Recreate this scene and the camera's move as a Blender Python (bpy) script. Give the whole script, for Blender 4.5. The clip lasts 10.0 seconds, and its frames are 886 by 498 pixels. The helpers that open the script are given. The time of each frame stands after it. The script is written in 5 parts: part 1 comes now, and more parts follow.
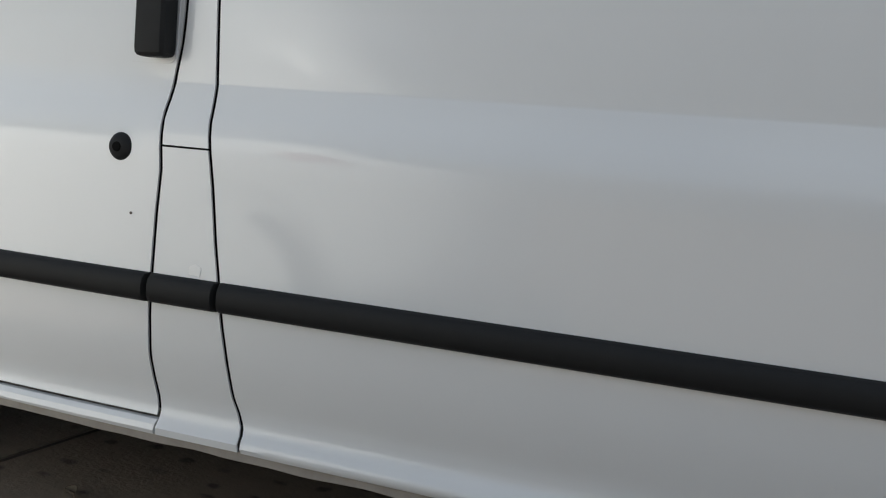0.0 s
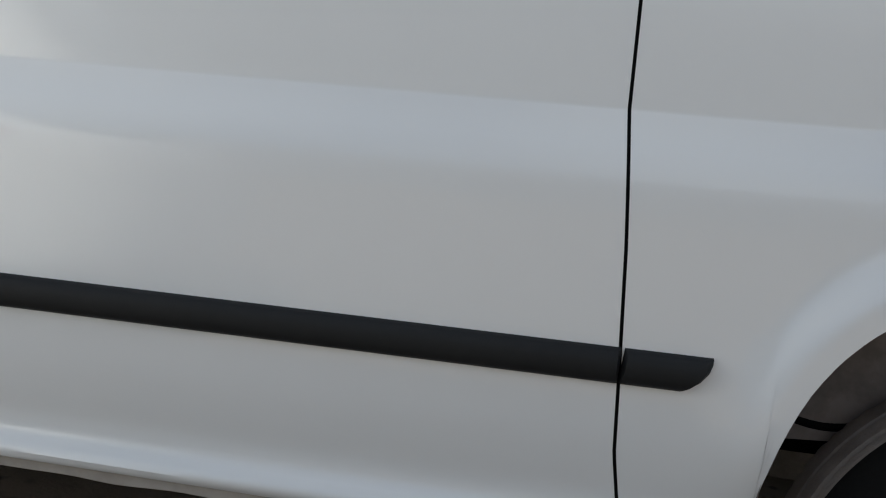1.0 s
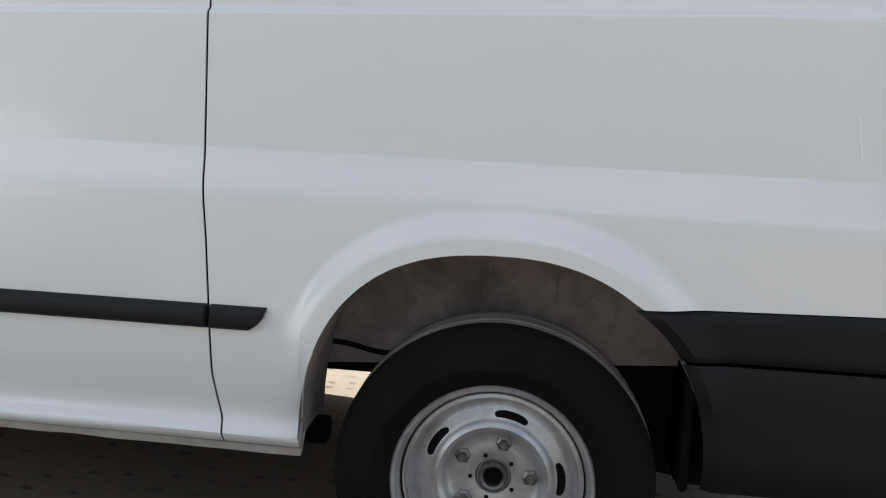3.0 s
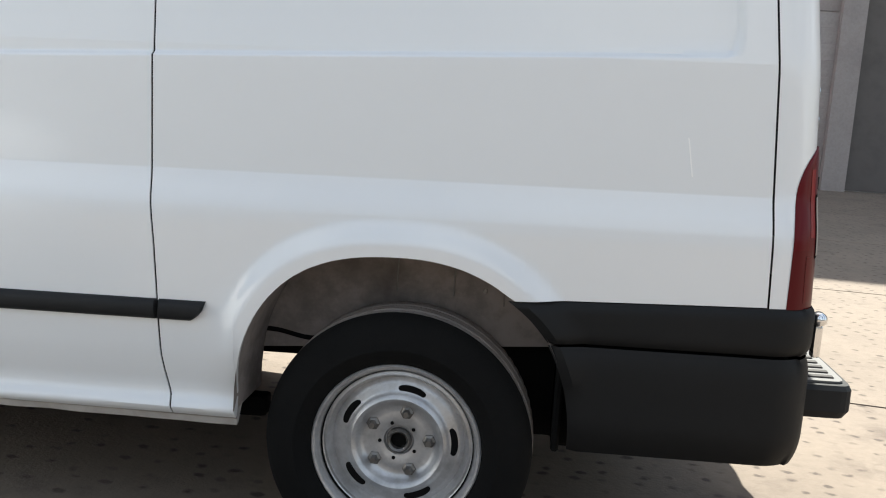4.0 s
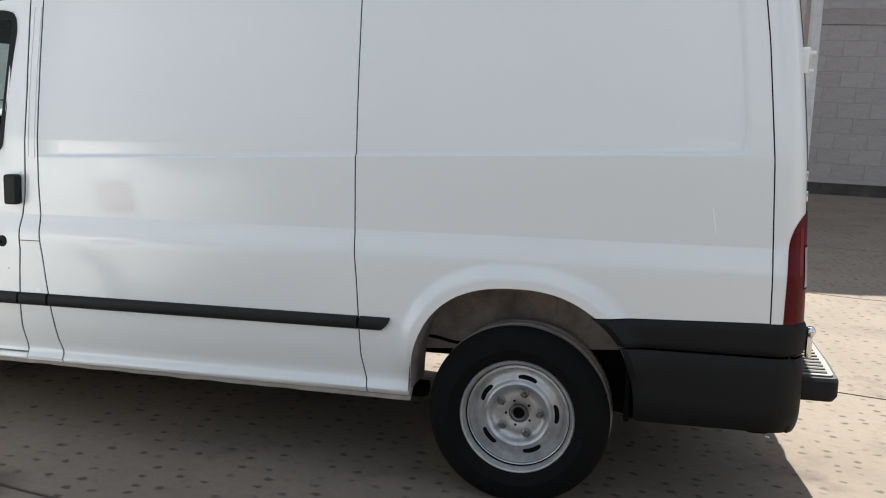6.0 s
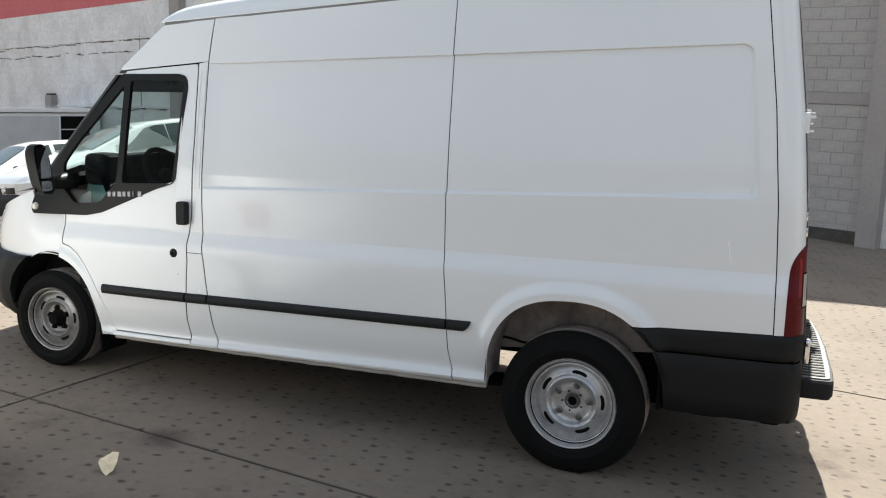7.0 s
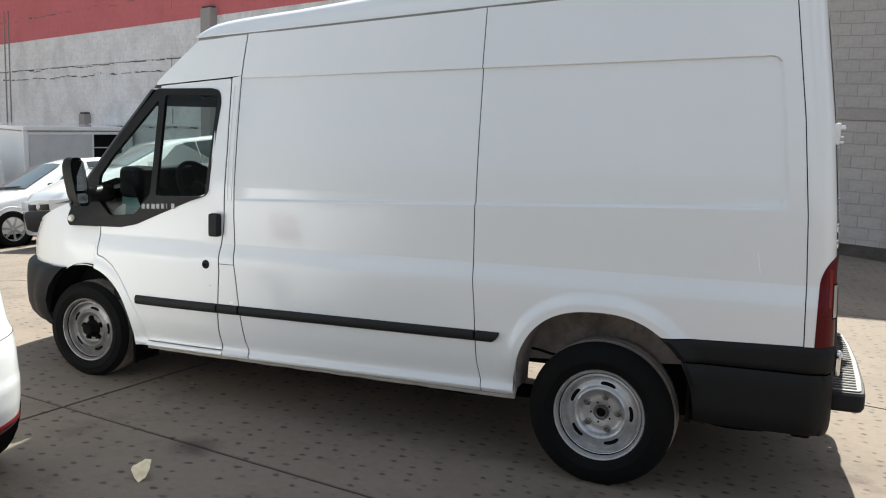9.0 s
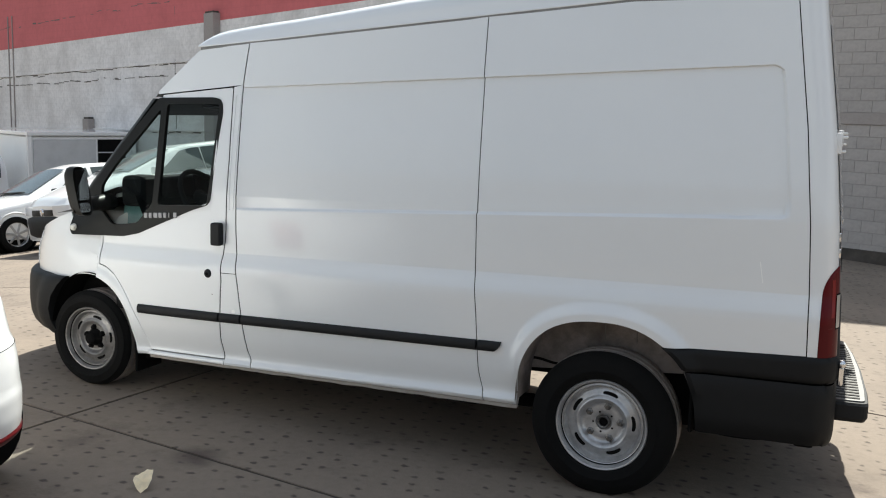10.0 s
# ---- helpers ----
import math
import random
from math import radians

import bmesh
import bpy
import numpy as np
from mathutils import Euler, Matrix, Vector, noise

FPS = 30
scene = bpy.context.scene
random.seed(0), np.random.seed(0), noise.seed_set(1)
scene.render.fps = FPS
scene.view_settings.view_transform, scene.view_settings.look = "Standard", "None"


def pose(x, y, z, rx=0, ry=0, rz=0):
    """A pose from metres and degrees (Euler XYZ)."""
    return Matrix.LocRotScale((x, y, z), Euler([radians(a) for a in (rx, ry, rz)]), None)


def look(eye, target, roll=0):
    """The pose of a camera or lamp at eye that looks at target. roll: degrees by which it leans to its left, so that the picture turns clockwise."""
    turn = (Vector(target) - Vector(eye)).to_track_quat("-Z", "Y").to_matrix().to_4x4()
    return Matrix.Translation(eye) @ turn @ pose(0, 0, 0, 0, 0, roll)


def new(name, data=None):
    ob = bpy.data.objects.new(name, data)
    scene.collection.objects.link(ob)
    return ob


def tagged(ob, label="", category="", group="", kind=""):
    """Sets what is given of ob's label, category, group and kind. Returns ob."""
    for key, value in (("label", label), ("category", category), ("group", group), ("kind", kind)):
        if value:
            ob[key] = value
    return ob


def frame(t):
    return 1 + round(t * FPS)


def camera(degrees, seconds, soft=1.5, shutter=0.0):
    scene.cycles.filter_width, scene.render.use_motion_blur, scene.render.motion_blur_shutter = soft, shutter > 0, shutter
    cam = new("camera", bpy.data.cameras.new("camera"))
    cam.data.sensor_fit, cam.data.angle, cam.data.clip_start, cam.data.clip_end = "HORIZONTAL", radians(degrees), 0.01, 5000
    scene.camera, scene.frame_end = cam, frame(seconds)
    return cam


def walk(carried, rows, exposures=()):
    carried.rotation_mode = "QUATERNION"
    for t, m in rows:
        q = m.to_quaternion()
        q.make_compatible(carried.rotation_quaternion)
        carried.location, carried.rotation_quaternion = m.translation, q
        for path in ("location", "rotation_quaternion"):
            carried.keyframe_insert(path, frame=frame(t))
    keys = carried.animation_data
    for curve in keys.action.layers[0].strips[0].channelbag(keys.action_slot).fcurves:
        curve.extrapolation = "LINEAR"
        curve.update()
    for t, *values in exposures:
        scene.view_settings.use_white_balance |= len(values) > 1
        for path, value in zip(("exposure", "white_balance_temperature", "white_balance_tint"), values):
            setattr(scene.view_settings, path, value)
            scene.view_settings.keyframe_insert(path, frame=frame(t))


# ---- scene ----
cam = camera(49.74, 10.0, soft=1.1)
PATH = [
    (0, (-1.108, -1.371, 0.929), (-1.792, 0.488, 0.652), 5.44),
    (0.5, (-0.915, -1.389, 0.831), (-1.383, 0.550, 0.688), 7.06),
    (1, (-0.712, -1.351, 0.923), (-0.992, 0.613, 0.669), 6.45),
    (1.5, (-0.423, -1.444, 0.956), (-0.770, 0.509, 0.704), 5.13),
    (2, (-0.347, -1.602, 1.055), (-0.499, 0.365, 0.723), 5.40),
    (2.5, (-0.134, -1.758, 1.055), (-0.338, 0.210, 0.766), 4.77),
    (3, (0.057, -1.936, 1.089), (-0.146, 0.032, 0.799), 4.16),
    (4.5, (0.393, -2.525, 1.268), (0.185, -0.565, 0.928), 3.27),
    (5, (0.441, -2.807, 1.330), (0.114, -0.859, 1.015), 3.01),
    (5.5, (0.499, -3.091, 1.453), (0.075, -1.164, 1.126), 2.33),
    (6.8, (0.785, -4.114, 1.665), (0.162, -2.239, 1.353), 2.04),
    (7, (0.942, -4.268, 1.750), (0.247, -2.422, 1.420), 1.95),
    (7.5, (0.929, -4.320, 1.742), (0.173, -2.497, 1.420), 1.79),
    (8.5, (0.944, -4.308, 1.726), (0.197, -2.480, 1.414), 1.83),
    (9.5, (0.952, -4.306, 1.714), (0.195, -2.476, 1.434), 1.76),
    (10, (0.954, -4.296, 1.749), (0.195, -2.468, 1.462), 1.70),
]
walk(cam, [(t, look(eye, target, roll)) for t, eye, target, roll in PATH],
     exposures=[(t, e, 6340, 5) for t, e in ((0.0, -0.46), (1.0, -0.26), (2.0, -0.14), (3.2, 0.21), (4.5, 0.32), (5.5, 0.09), (7.0, 0.0), (8.0, -0.08), (9.0, -0.1), (10.0, -0.17))])

# ---- light: sun behind the yard wall, open sky ----
SUN_EL, SUN_AZ = 48.0, -6.8        # degrees; azimuth from +y towards +x
world = bpy.data.worlds.new("sky")
scene.world = world
world.use_nodes = True
sky = world.node_tree.nodes.new("ShaderNodeTexSky")
sky.sky_type, sky.sun_disc = "NISHITA", False
sky.sun_elevation, sky.sun_rotation = radians(SUN_EL), radians(SUN_AZ)
sky.dust_density, sky.air_density = 2.5, 1.2
backdrop = world.node_tree.nodes["Background"]
wn, wl = world.node_tree.nodes, world.node_tree.links
cloud = wn.new("ShaderNodeTexNoise")
cloud.inputs["Scale"].default_value, cloud.inputs["Detail"].default_value, cloud.inputs["Roughness"].default_value = 2.6, 7.0, 0.55
wl.new(wn.new("ShaderNodeTexCoord").outputs["Generated"], cloud.inputs["Vector"])
cover = wn.new("ShaderNodeMapRange")
cover.inputs["From Min"].default_value, cover.inputs["From Max"].default_value, cover.inputs["To Max"].default_value = 0.43, 0.61, 0.74
wl.new(cloud.outputs["Fac"], cover.inputs["Value"])
overcast = wn.new("ShaderNodeMix")
overcast.data_type = "RGBA"
overcast.inputs["B"].default_value = (8.2, 8.35, 8.6, 1)
wl.new(cover.outputs[0], overcast.inputs["Factor"])
wl.new(sky.outputs[0], overcast.inputs["A"])
wl.new(overcast.outputs["Result"], backdrop.inputs[0])
backdrop.inputs[1].default_value = 0.15
sun = new("sun", bpy.data.lights.new("sun", "SUN"))
sun.data.energy, sun.data.angle, sun.data.color = 11.0, radians(0.6), (1.0, 0.95, 0.87)
SUN_DIR = Vector((math.sin(radians(SUN_AZ)) * math.cos(radians(SUN_EL)),
                  math.cos(radians(SUN_AZ)) * math.cos(radians(SUN_EL)), math.sin(radians(SUN_EL))))
sun.matrix_world = look(SUN_DIR * 30, (0, 0, 0))


# ---- materials ----
def material(name, colour, rough=0.5, metal=0.0, coat=0.0, grain=0.0, grain_scale=40.0, stain=0.0, stain_scale=3.0,
             stain_colour=None, bump=0.0, bump_scale=120.0, spread=0.0, ior=1.45):
    m = bpy.data.materials.new(name)
    m.use_nodes = True
    nt = m.node_tree
    n, l = nt.nodes, nt.links
    b = n["Principled BSDF"]
    b.inputs["Roughness"].default_value, b.inputs["Metallic"].default_value = rough, metal
    b.inputs["Coat Weight"].default_value, b.inputs["IOR"].default_value = coat, ior
    b.inputs["Coat Roughness"].default_value = 0.06
    pos = n.new("ShaderNodeTexCoord").outputs["Object"]
    col = n.new("ShaderNodeRGB")
    col.outputs[0].default_value = (*colour, 1)
    out = col.outputs[0]

    def noise_at(scale, detail=6.0, r=0.6):
        t = n.new("ShaderNodeTexNoise")
        t.inputs["Scale"].default_value, t.inputs["Detail"].default_value, t.inputs["Roughness"].default_value = scale, detail, r
        l.new(pos, t.inputs["Vector"])
        return t.outputs["Fac"]

    def mixed(fac, a, bcol, lo=0.35, hi=0.7, amount=1.0):
        ramp = n.new("ShaderNodeMapRange")
        ramp.inputs["From Min"].default_value, ramp.inputs["From Max"].default_value = lo, hi
        ramp.inputs["To Max"].default_value = amount
        l.new(fac, ramp.inputs["Value"])
        mx = n.new("ShaderNodeMix")
        mx.data_type = "RGBA"
        l.new(ramp.outputs[0], mx.inputs["Factor"])
        l.new(a, mx.inputs["A"])
        mx.inputs["B"].default_value = (*bcol, 1)
        return mx.outputs["Result"]

    if stain:
        sc = stain_colour or tuple(c * 0.55 for c in colour)
        out = mixed(noise_at(stain_scale, 8.0, 0.65), out, sc, 0.45, 0.75, stain)
    if grain:
        out = mixed(noise_at(grain_scale, 4.0), out, tuple(c * 0.6 for c in colour), 0.4, 0.75, grain)
    if spread:
        info = n.new("ShaderNodeObjectInfo")
        hsv = n.new("ShaderNodeHueSaturation")
        rng = n.new("ShaderNodeMapRange")
        rng.inputs["To Min"].default_value, rng.inputs["To Max"].default_value = 1 - spread, 1 + spread
        l.new(info.outputs["Random"], rng.inputs["Value"])
        l.new(rng.outputs[0], hsv.inputs["Value"])
        l.new(out, hsv.inputs["Color"])
        out = hsv.outputs["Color"]
    l.new(out, b.inputs["Base Color"])
    if bump:
        bp = n.new("ShaderNodeBump")
        bp.inputs["Strength"].default_value, bp.inputs["Distance"].default_value = bump, 0.01
        l.new(noise_at(bump_scale, 5.0), bp.inputs["Height"])
        l.new(bp.outputs[0], b.inputs["Normal"])
    return m


def glass(name, tint=(0.75, 0.82, 0.8), rough=0.0):
    """A thin pane: mostly clear, with a mirror-like surface."""
    m = bpy.data.materials.new(name)
    m.use_nodes = True
    nt = m.node_tree
    n, l = nt.nodes, nt.links
    n.remove(n["Principled BSDF"])
    clear, gloss, mix, fres = (n.new(k) for k in ("ShaderNodeBsdfTransparent", "ShaderNodeBsdfGlossy", "ShaderNodeMixShader", "ShaderNodeLayerWeight"))
    clear.inputs[0].default_value = (*tint, 1)
    gloss.inputs["Roughness"].default_value = rough
    fres.inputs[0].default_value = 0.5
    steep, share = n.new("ShaderNodeMath"), n.new("ShaderNodeMath")
    steep.operation, share.operation = "POWER", "MULTIPLY_ADD"
    l.new(fres.outputs["Facing"], steep.inputs[0])
    steep.inputs[1].default_value = 4.5
    l.new(steep.outputs[0], share.inputs[0])
    share.inputs[1].default_value, share.inputs[2].default_value = 0.9, 0.02
    l.new(share.outputs[0], mix.inputs[0])
    l.new(clear.outputs[0], mix.inputs[1])
    l.new(gloss.outputs[0], mix.inputs[2])
    l.new(mix.outputs[0], n["Material Output"].inputs[0])
    return m


PAINT = material("white_paint", (0.80, 0.81, 0.82), 0.35, coat=1.0, stain=0.06, stain_scale=1.3, stain_colour=(0.66, 0.65, 0.62), grain=0.02, grain_scale=9)
PAINT.node_tree.nodes["Principled BSDF"].inputs["Coat Roughness"].default_value = 0.085
PLASTIC = material("black_plastic", (0.013, 0.0135, 0.0145), 0.62, ior=1.35, grain=0.25, grain_scale=30, stain=0.3, stain_scale=4, stain_colour=(0.022, 0.022, 0.022), bump=0.12, bump_scale=900)
BUMPER = material("black_bumper_plastic", (0.0088, 0.009, 0.0095), 0.6, ior=1.32, grain=0.25, grain_scale=30, stain=0.4, stain_scale=3, stain_colour=(0.014, 0.0138, 0.0132), bump=0.12, bump_scale=900)
TRIM = material("dark_trim", (0.0105, 0.0105, 0.0095), 0.45, ior=1.3, stain=0.2, stain_colour=(0.035, 0.035, 0.035), bump=0.05, bump_scale=700)
RUBBER = material("tyre_rubber", (0.004, 0.004, 0.004), 0.9, ior=1.3, stain=0.3, stain_scale=7, stain_colour=(0.01, 0.0095, 0.009), bump=0.25, bump_scale=260)
TREAD = material("tread_rubber", (0.33, 0.29, 0.265), 0.9, ior=1.3, stain=0.7, stain_scale=9, stain_colour=(0.17, 0.15, 0.135), bump=0.5, bump_scale=140)
STEEL = material("silver_wheel_paint", (0.56, 0.56, 0.57), 0.36, 0.62, stain=0.7, stain_scale=14, stain_colour=(0.26, 0.25, 0.24), grain=0.3, grain_scale=90)
DUSTYSTEEL = material("brake_dusted_wheel_paint", (0.3, 0.29, 0.285), 0.45, 0.6, stain=0.8, stain_scale=12, stain_colour=(0.1, 0.092, 0.088), grain=0.3, grain_scale=80)
NUT = material("wheel_nut_steel", (0.2, 0.19, 0.18), 0.4, 0.8, stain=0.4, stain_scale=30, stain_colour=(0.1, 0.08, 0.06))
DARK = material("underbody_black", (0.006, 0.006, 0.006), 0.95, ior=1.2, stain=0.3, stain_colour=(0.014, 0.012, 0.011))
LINER = material("dusty_arch_liner", (0.29, 0.25, 0.23), 0.9, stain=0.95, stain_scale=5, stain_colour=(0.085, 0.075, 0.068), grain=0.4, grain_scale=20, bump=0.2, bump_scale=60)
FLANGE = material("dirty_sill_flange", (0.42, 0.39, 0.36), 0.8, stain=0.6, stain_scale=9, stain_colour=(0.24, 0.2, 0.17), grain=0.3)
SEAM = material("seam_sealer", (0.008, 0.008, 0.009), 0.8)
GUTTERSHADE = material("gutter_shade_grey", (0.24, 0.235, 0.23), 0.8, stain=0.4, stain_scale=6)
CHROME = material("chrome", (0.75, 0.75, 0.76), 0.12, 1.0)
RIB = material("worn_rubber_rib", (0.05, 0.045, 0.042), 0.8, stain=0.5, stain_scale=20, stain_colour=(0.1, 0.09, 0.08))
ALLOY = material("step_alloy", (0.15, 0.147, 0.144), 0.5, 0.3, stain=0.3, stain_scale=12)
RED = material("red_lens", (0.095, 0.003, 0.005), 0.3, ior=1.25, coat=0.08, stain=0.3, stain_scale=6, stain_colour=(0.1, 0.003, 0.005))
CLEARLENS = material("clear_lens", (0.7, 0.71, 0.73), 0.2, coat=1.0)
DEEPRED = material("deep_red_lens", (0.085, 0.003, 0.005), 0.35, ior=1.25, coat=0.08)
BRIGHTRED = material("bright_red_reflector", (0.2, 0.006, 0.007), 0.3, ior=1.3, coat=0.15, stain=0.4, stain_scale=40, stain_colour=(0.16, 0.005, 0.006))
REVERSE = material("reversing_lens", (0.42, 0.38, 0.33), 0.3, coat=0.4)
AMBER = material("pale_lens", (0.7, 0.68, 0.6), 0.2, coat=1.0)
CABIN = material("cabin_plastic", (0.008, 0.008, 0.009), 0.85, ior=1.3, grain=0.3, bump=0.1, bump_scale=400)
CLOTH = material("seat_cloth", (0.011, 0.0115, 0.0125), 0.95, grain=0.5, grain_scale=60, bump=0.2, bump_scale=300)
TAILGLASS = material("tinted_rear_glass", (0.1, 0.11, 0.11), 0.05, ior=1.5, coat=1.0)
HATCHLAMP = material("bright_red_lens", (0.24, 0.01, 0.012), 0.3, coat=0.6)
LETTER = material("silver_lettering", (0.27, 0.27, 0.28), 0.4, 0.5)
PANE = glass("window_glass", (0.74, 0.81, 0.79))
MIRRORGLASS = material("mirror_glass", (0.8, 0.82, 0.83), 0.02, 1.0)
WALLPAINT = material("weathered_white_wall_paint", (0.86, 0.83, 0.82), 0.9, stain=0.9, stain_scale=0.9, stain_colour=(0.54, 0.51, 0.495), grain=0.5, grain_scale=9, bump=0.6, bump_scale=9)
BLOCK = material("painted_concrete_block", (0.43, 0.4, 0.385), 0.92, stain=0.8, stain_scale=1.3, stain_colour=(0.28, 0.25, 0.235), grain=0.35, grain_scale=16, bump=0.4, bump_scale=40, spread=0.05)
MORTAR = material("grey_mortar", (0.35, 0.325, 0.315), 0.95, stain=0.5, stain_scale=2)
REDPAINT = material("faded_red_wall_paint", (0.62, 0.16, 0.17), 0.85, stain=0.4, stain_scale=0.8, stain_colour=(0.4, 0.1, 0.1), grain=0.25, grain_scale=6, bump=0.3, bump_scale=14)
CONCRETE = material("pillar_concrete", (0.37, 0.335, 0.32), 0.92, stain=0.6, stain_scale=1.6, stain_colour=(0.27, 0.24, 0.23), grain=0.3, grain_scale=25, bump=0.35, bump_scale=30)
GATE = material("grey_sheet_steel", (0.14, 0.125, 0.118), 0.6, 0.2, stain=0.5, stain_scale=2.5)
DARKWALL = material("dark_blocker_wall", (0.09, 0.092, 0.094), 0.92, stain=0.6, stain_scale=0.6, stain_colour=(0.05, 0.051, 0.052), grain=0.3, grain_scale=8)
DAMP = material("damp_wall_foot", (0.06, 0.052, 0.046), 0.9, stain=0.6, stain_scale=3, stain_colour=(0.16, 0.14, 0.125), bump=0.4, bump_scale=25)


def show_courses(m, amount):
    """Lets block courses show faintly through the paint."""
    n, l = m.node_tree.nodes, m.node_tree.links
    b = n["Principled BSDF"]
    base = b.inputs["Base Color"].links[0].from_socket
    sep, com, brick, mx = (n.new(k) for k in ("ShaderNodeSeparateXYZ", "ShaderNodeCombineXYZ", "ShaderNodeTexBrick", "ShaderNodeMix"))
    l.new(n.new("ShaderNodeTexCoord").outputs["Object"], sep.inputs[0])
    l.new(sep.outputs[0], com.inputs[0])
    l.new(sep.outputs[2], com.inputs[1])
    l.new(com.outputs[0], brick.inputs["Vector"])
    brick.inputs["Scale"].default_value, brick.inputs["Mortar Size"].default_value = 1.0, 0.014
    brick.inputs["Brick Width"].default_value, brick.inputs["Row Height"].default_value = 0.4, 0.2
    brick.inputs["Color1"].default_value, brick.inputs["Color2"].default_value = (1, 1, 1, 1), (0.9, 0.9, 0.9, 1)
    brick.inputs["Mortar"].default_value = (0.62, 0.6, 0.59, 1)
    mx.data_type, mx.blend_type = "RGBA", "MULTIPLY"
    mx.inputs["Factor"].default_value = amount
    l.new(base, mx.inputs["A"])
    l.new(brick.outputs["Color"], mx.inputs["B"])
    l.new(mx.outputs["Result"], b.inputs["Base Color"])


show_courses(WALLPAINT, 0.12)
show_courses(REDPAINT, 0.1)
CRACK = material("cracked_plaster", (0.17, 0.155, 0.14), 0.95, stain=0.8, stain_scale=4, stain_colour=(0.04, 0.036, 0.033))
CARWHITE = material("white_car_paint", (0.87, 0.87, 0.865), 0.25, coat=0.8, stain=0.05)
CARGLASS = material("dark_car_glass", (0.07, 0.085, 0.083), 0.18, ior=1.3, coat=0.25, stain=0.5, stain_scale=2, stain_colour=(0.13, 0.15, 0.148))
BOXWHITE = material("white_truck_box", (0.92, 0.92, 0.91), 0.5, stain=0.15, stain_scale=1.5, stain_colour=(0.55, 0.53, 0.5))
BOXGREY = material("grey_shutter", (0.62, 0.625, 0.63), 0.5, stain=0.3)


def yard_material():
    """Pale worn concrete with rows of small dark dimples, dust and stains."""
    m = material("yard_concrete", (0.222, 0.18, 0.142), 0.9, stain=0.6, stain_scale=0.8, stain_colour=(0.128, 0.102, 0.082), grain=0.3, grain_scale=22, bump=0.3, bump_scale=70)
    nt = m.node_tree
    n, l = nt.nodes, nt.links
    b = n["Principled BSDF"]
    base = b.inputs["Base Color"].links[0].from_socket
    pos = n.new("ShaderNodeTexCoord").outputs["Object"]
    turn = n.new("ShaderNodeMapping")
    turn.inputs["Rotation"].default_value = (0, 0, radians(-6))
    turn.inputs["Scale"].default_value = (8.8, 11.0, 1)
    l.new(pos, turn.inputs["Vector"])
    wob = n.new("ShaderNodeTexNoise")
    wob.inputs["Scale"].default_value, wob.inputs["Detail"].default_value = 26.0, 3.0
    l.new(pos, wob.inputs["Vector"])
    vor = n.new("ShaderNodeTexVoronoi")
    vor.voronoi_dimensions = "2D"
    vor.inputs["Scale"].default_value, vor.inputs["Randomness"].default_value = 1.0, 0.62
    l.new(turn.outputs[0], vor.inputs["Vector"])
    add = n.new("ShaderNodeMath")
    add.operation = "MULTIPLY_ADD"
    l.new(wob.outputs["Fac"], add.inputs[0])
    add.inputs[1].default_value = 0.5
    l.new(vor.outputs["Distance"], add.inputs[2])
    edge = n.new("ShaderNodeMapRange")
    edge.inputs["From Min"].default_value, edge.inputs["From Max"].default_value = 0.31, 0.45
    edge.inputs["To Min"].default_value, edge.inputs["To Max"].default_value = 1.0, 0.0
    l.new(add.outputs[0], edge.inputs["Value"])
    some = n.new("ShaderNodeSeparateColor")
    l.new(vor.outputs["Color"], some.inputs[0])
    keep = n.new("ShaderNodeMapRange")
    keep.inputs["From Min"].default_value, keep.inputs["From Max"].default_value = 0.12, 0.6
    keep.inputs["To Max"].default_value = 0.85
    l.new(some.outputs[0], keep.inputs["Value"])
    mul = n.new("ShaderNodeMath")
    mul.operation = "MULTIPLY"
    l.new(edge.outputs[0], mul.inputs[0])
    l.new(keep.outputs[0], mul.inputs[1])
    mx = n.new("ShaderNodeMix")
    mx.data_type = "RGBA"
    l.new(mul.outputs[0], mx.inputs["Factor"])
    l.new(base, mx.inputs["A"])
    mx.inputs["B"].default_value = (0.06, 0.046, 0.038, 1)
    blot = n.new("ShaderNodeTexNoise")
    blot.inputs["Scale"].default_value, blot.inputs["Detail"].default_value, blot.inputs["Roughness"].default_value = 1.9, 9.0, 0.7
    l.new(pos, blot.inputs["Vector"])
    oil = n.new("ShaderNodeMapRange")
    oil.inputs["From Min"].default_value, oil.inputs["From Max"].default_value, oil.inputs["To Max"].default_value = 0.55, 0.72, 0.8
    l.new(blot.outputs["Fac"], oil.inputs["Value"])
    soil = n.new("ShaderNodeMix")
    soil.data_type = "RGBA"
    l.new(oil.outputs[0], soil.inputs["Factor"])
    l.new(mx.outputs["Result"], soil.inputs["A"])
    soil.inputs["B"].default_value = (0.1, 0.076, 0.062, 1)
    result = soil.outputs["Result"]
    for place, reach in (((-1.89, -0.56, 0.0), 0.14),):                   # old oil spot on the joint
        far = n.new("ShaderNodeVectorMath")
        far.operation = "DISTANCE"
        l.new(pos, far.inputs[0])
        far.inputs[1].default_value = place
        rag = n.new("ShaderNodeMath")
        rag.operation = "MULTIPLY_ADD"
        l.new(blot.outputs["Fac"], rag.inputs[0])
        rag.inputs[1].default_value = 0.35
        l.new(far.outputs["Value"], rag.inputs[2])
        spot = n.new("ShaderNodeMapRange")
        spot.inputs["From Min"].default_value, spot.inputs["From Max"].default_value = 0.175 + reach * 0.35, 0.175 + reach * 1.25
        spot.inputs["To Min"].default_value, spot.inputs["To Max"].default_value = 0.85, 0.0
        l.new(rag.outputs[0], spot.inputs["Value"])
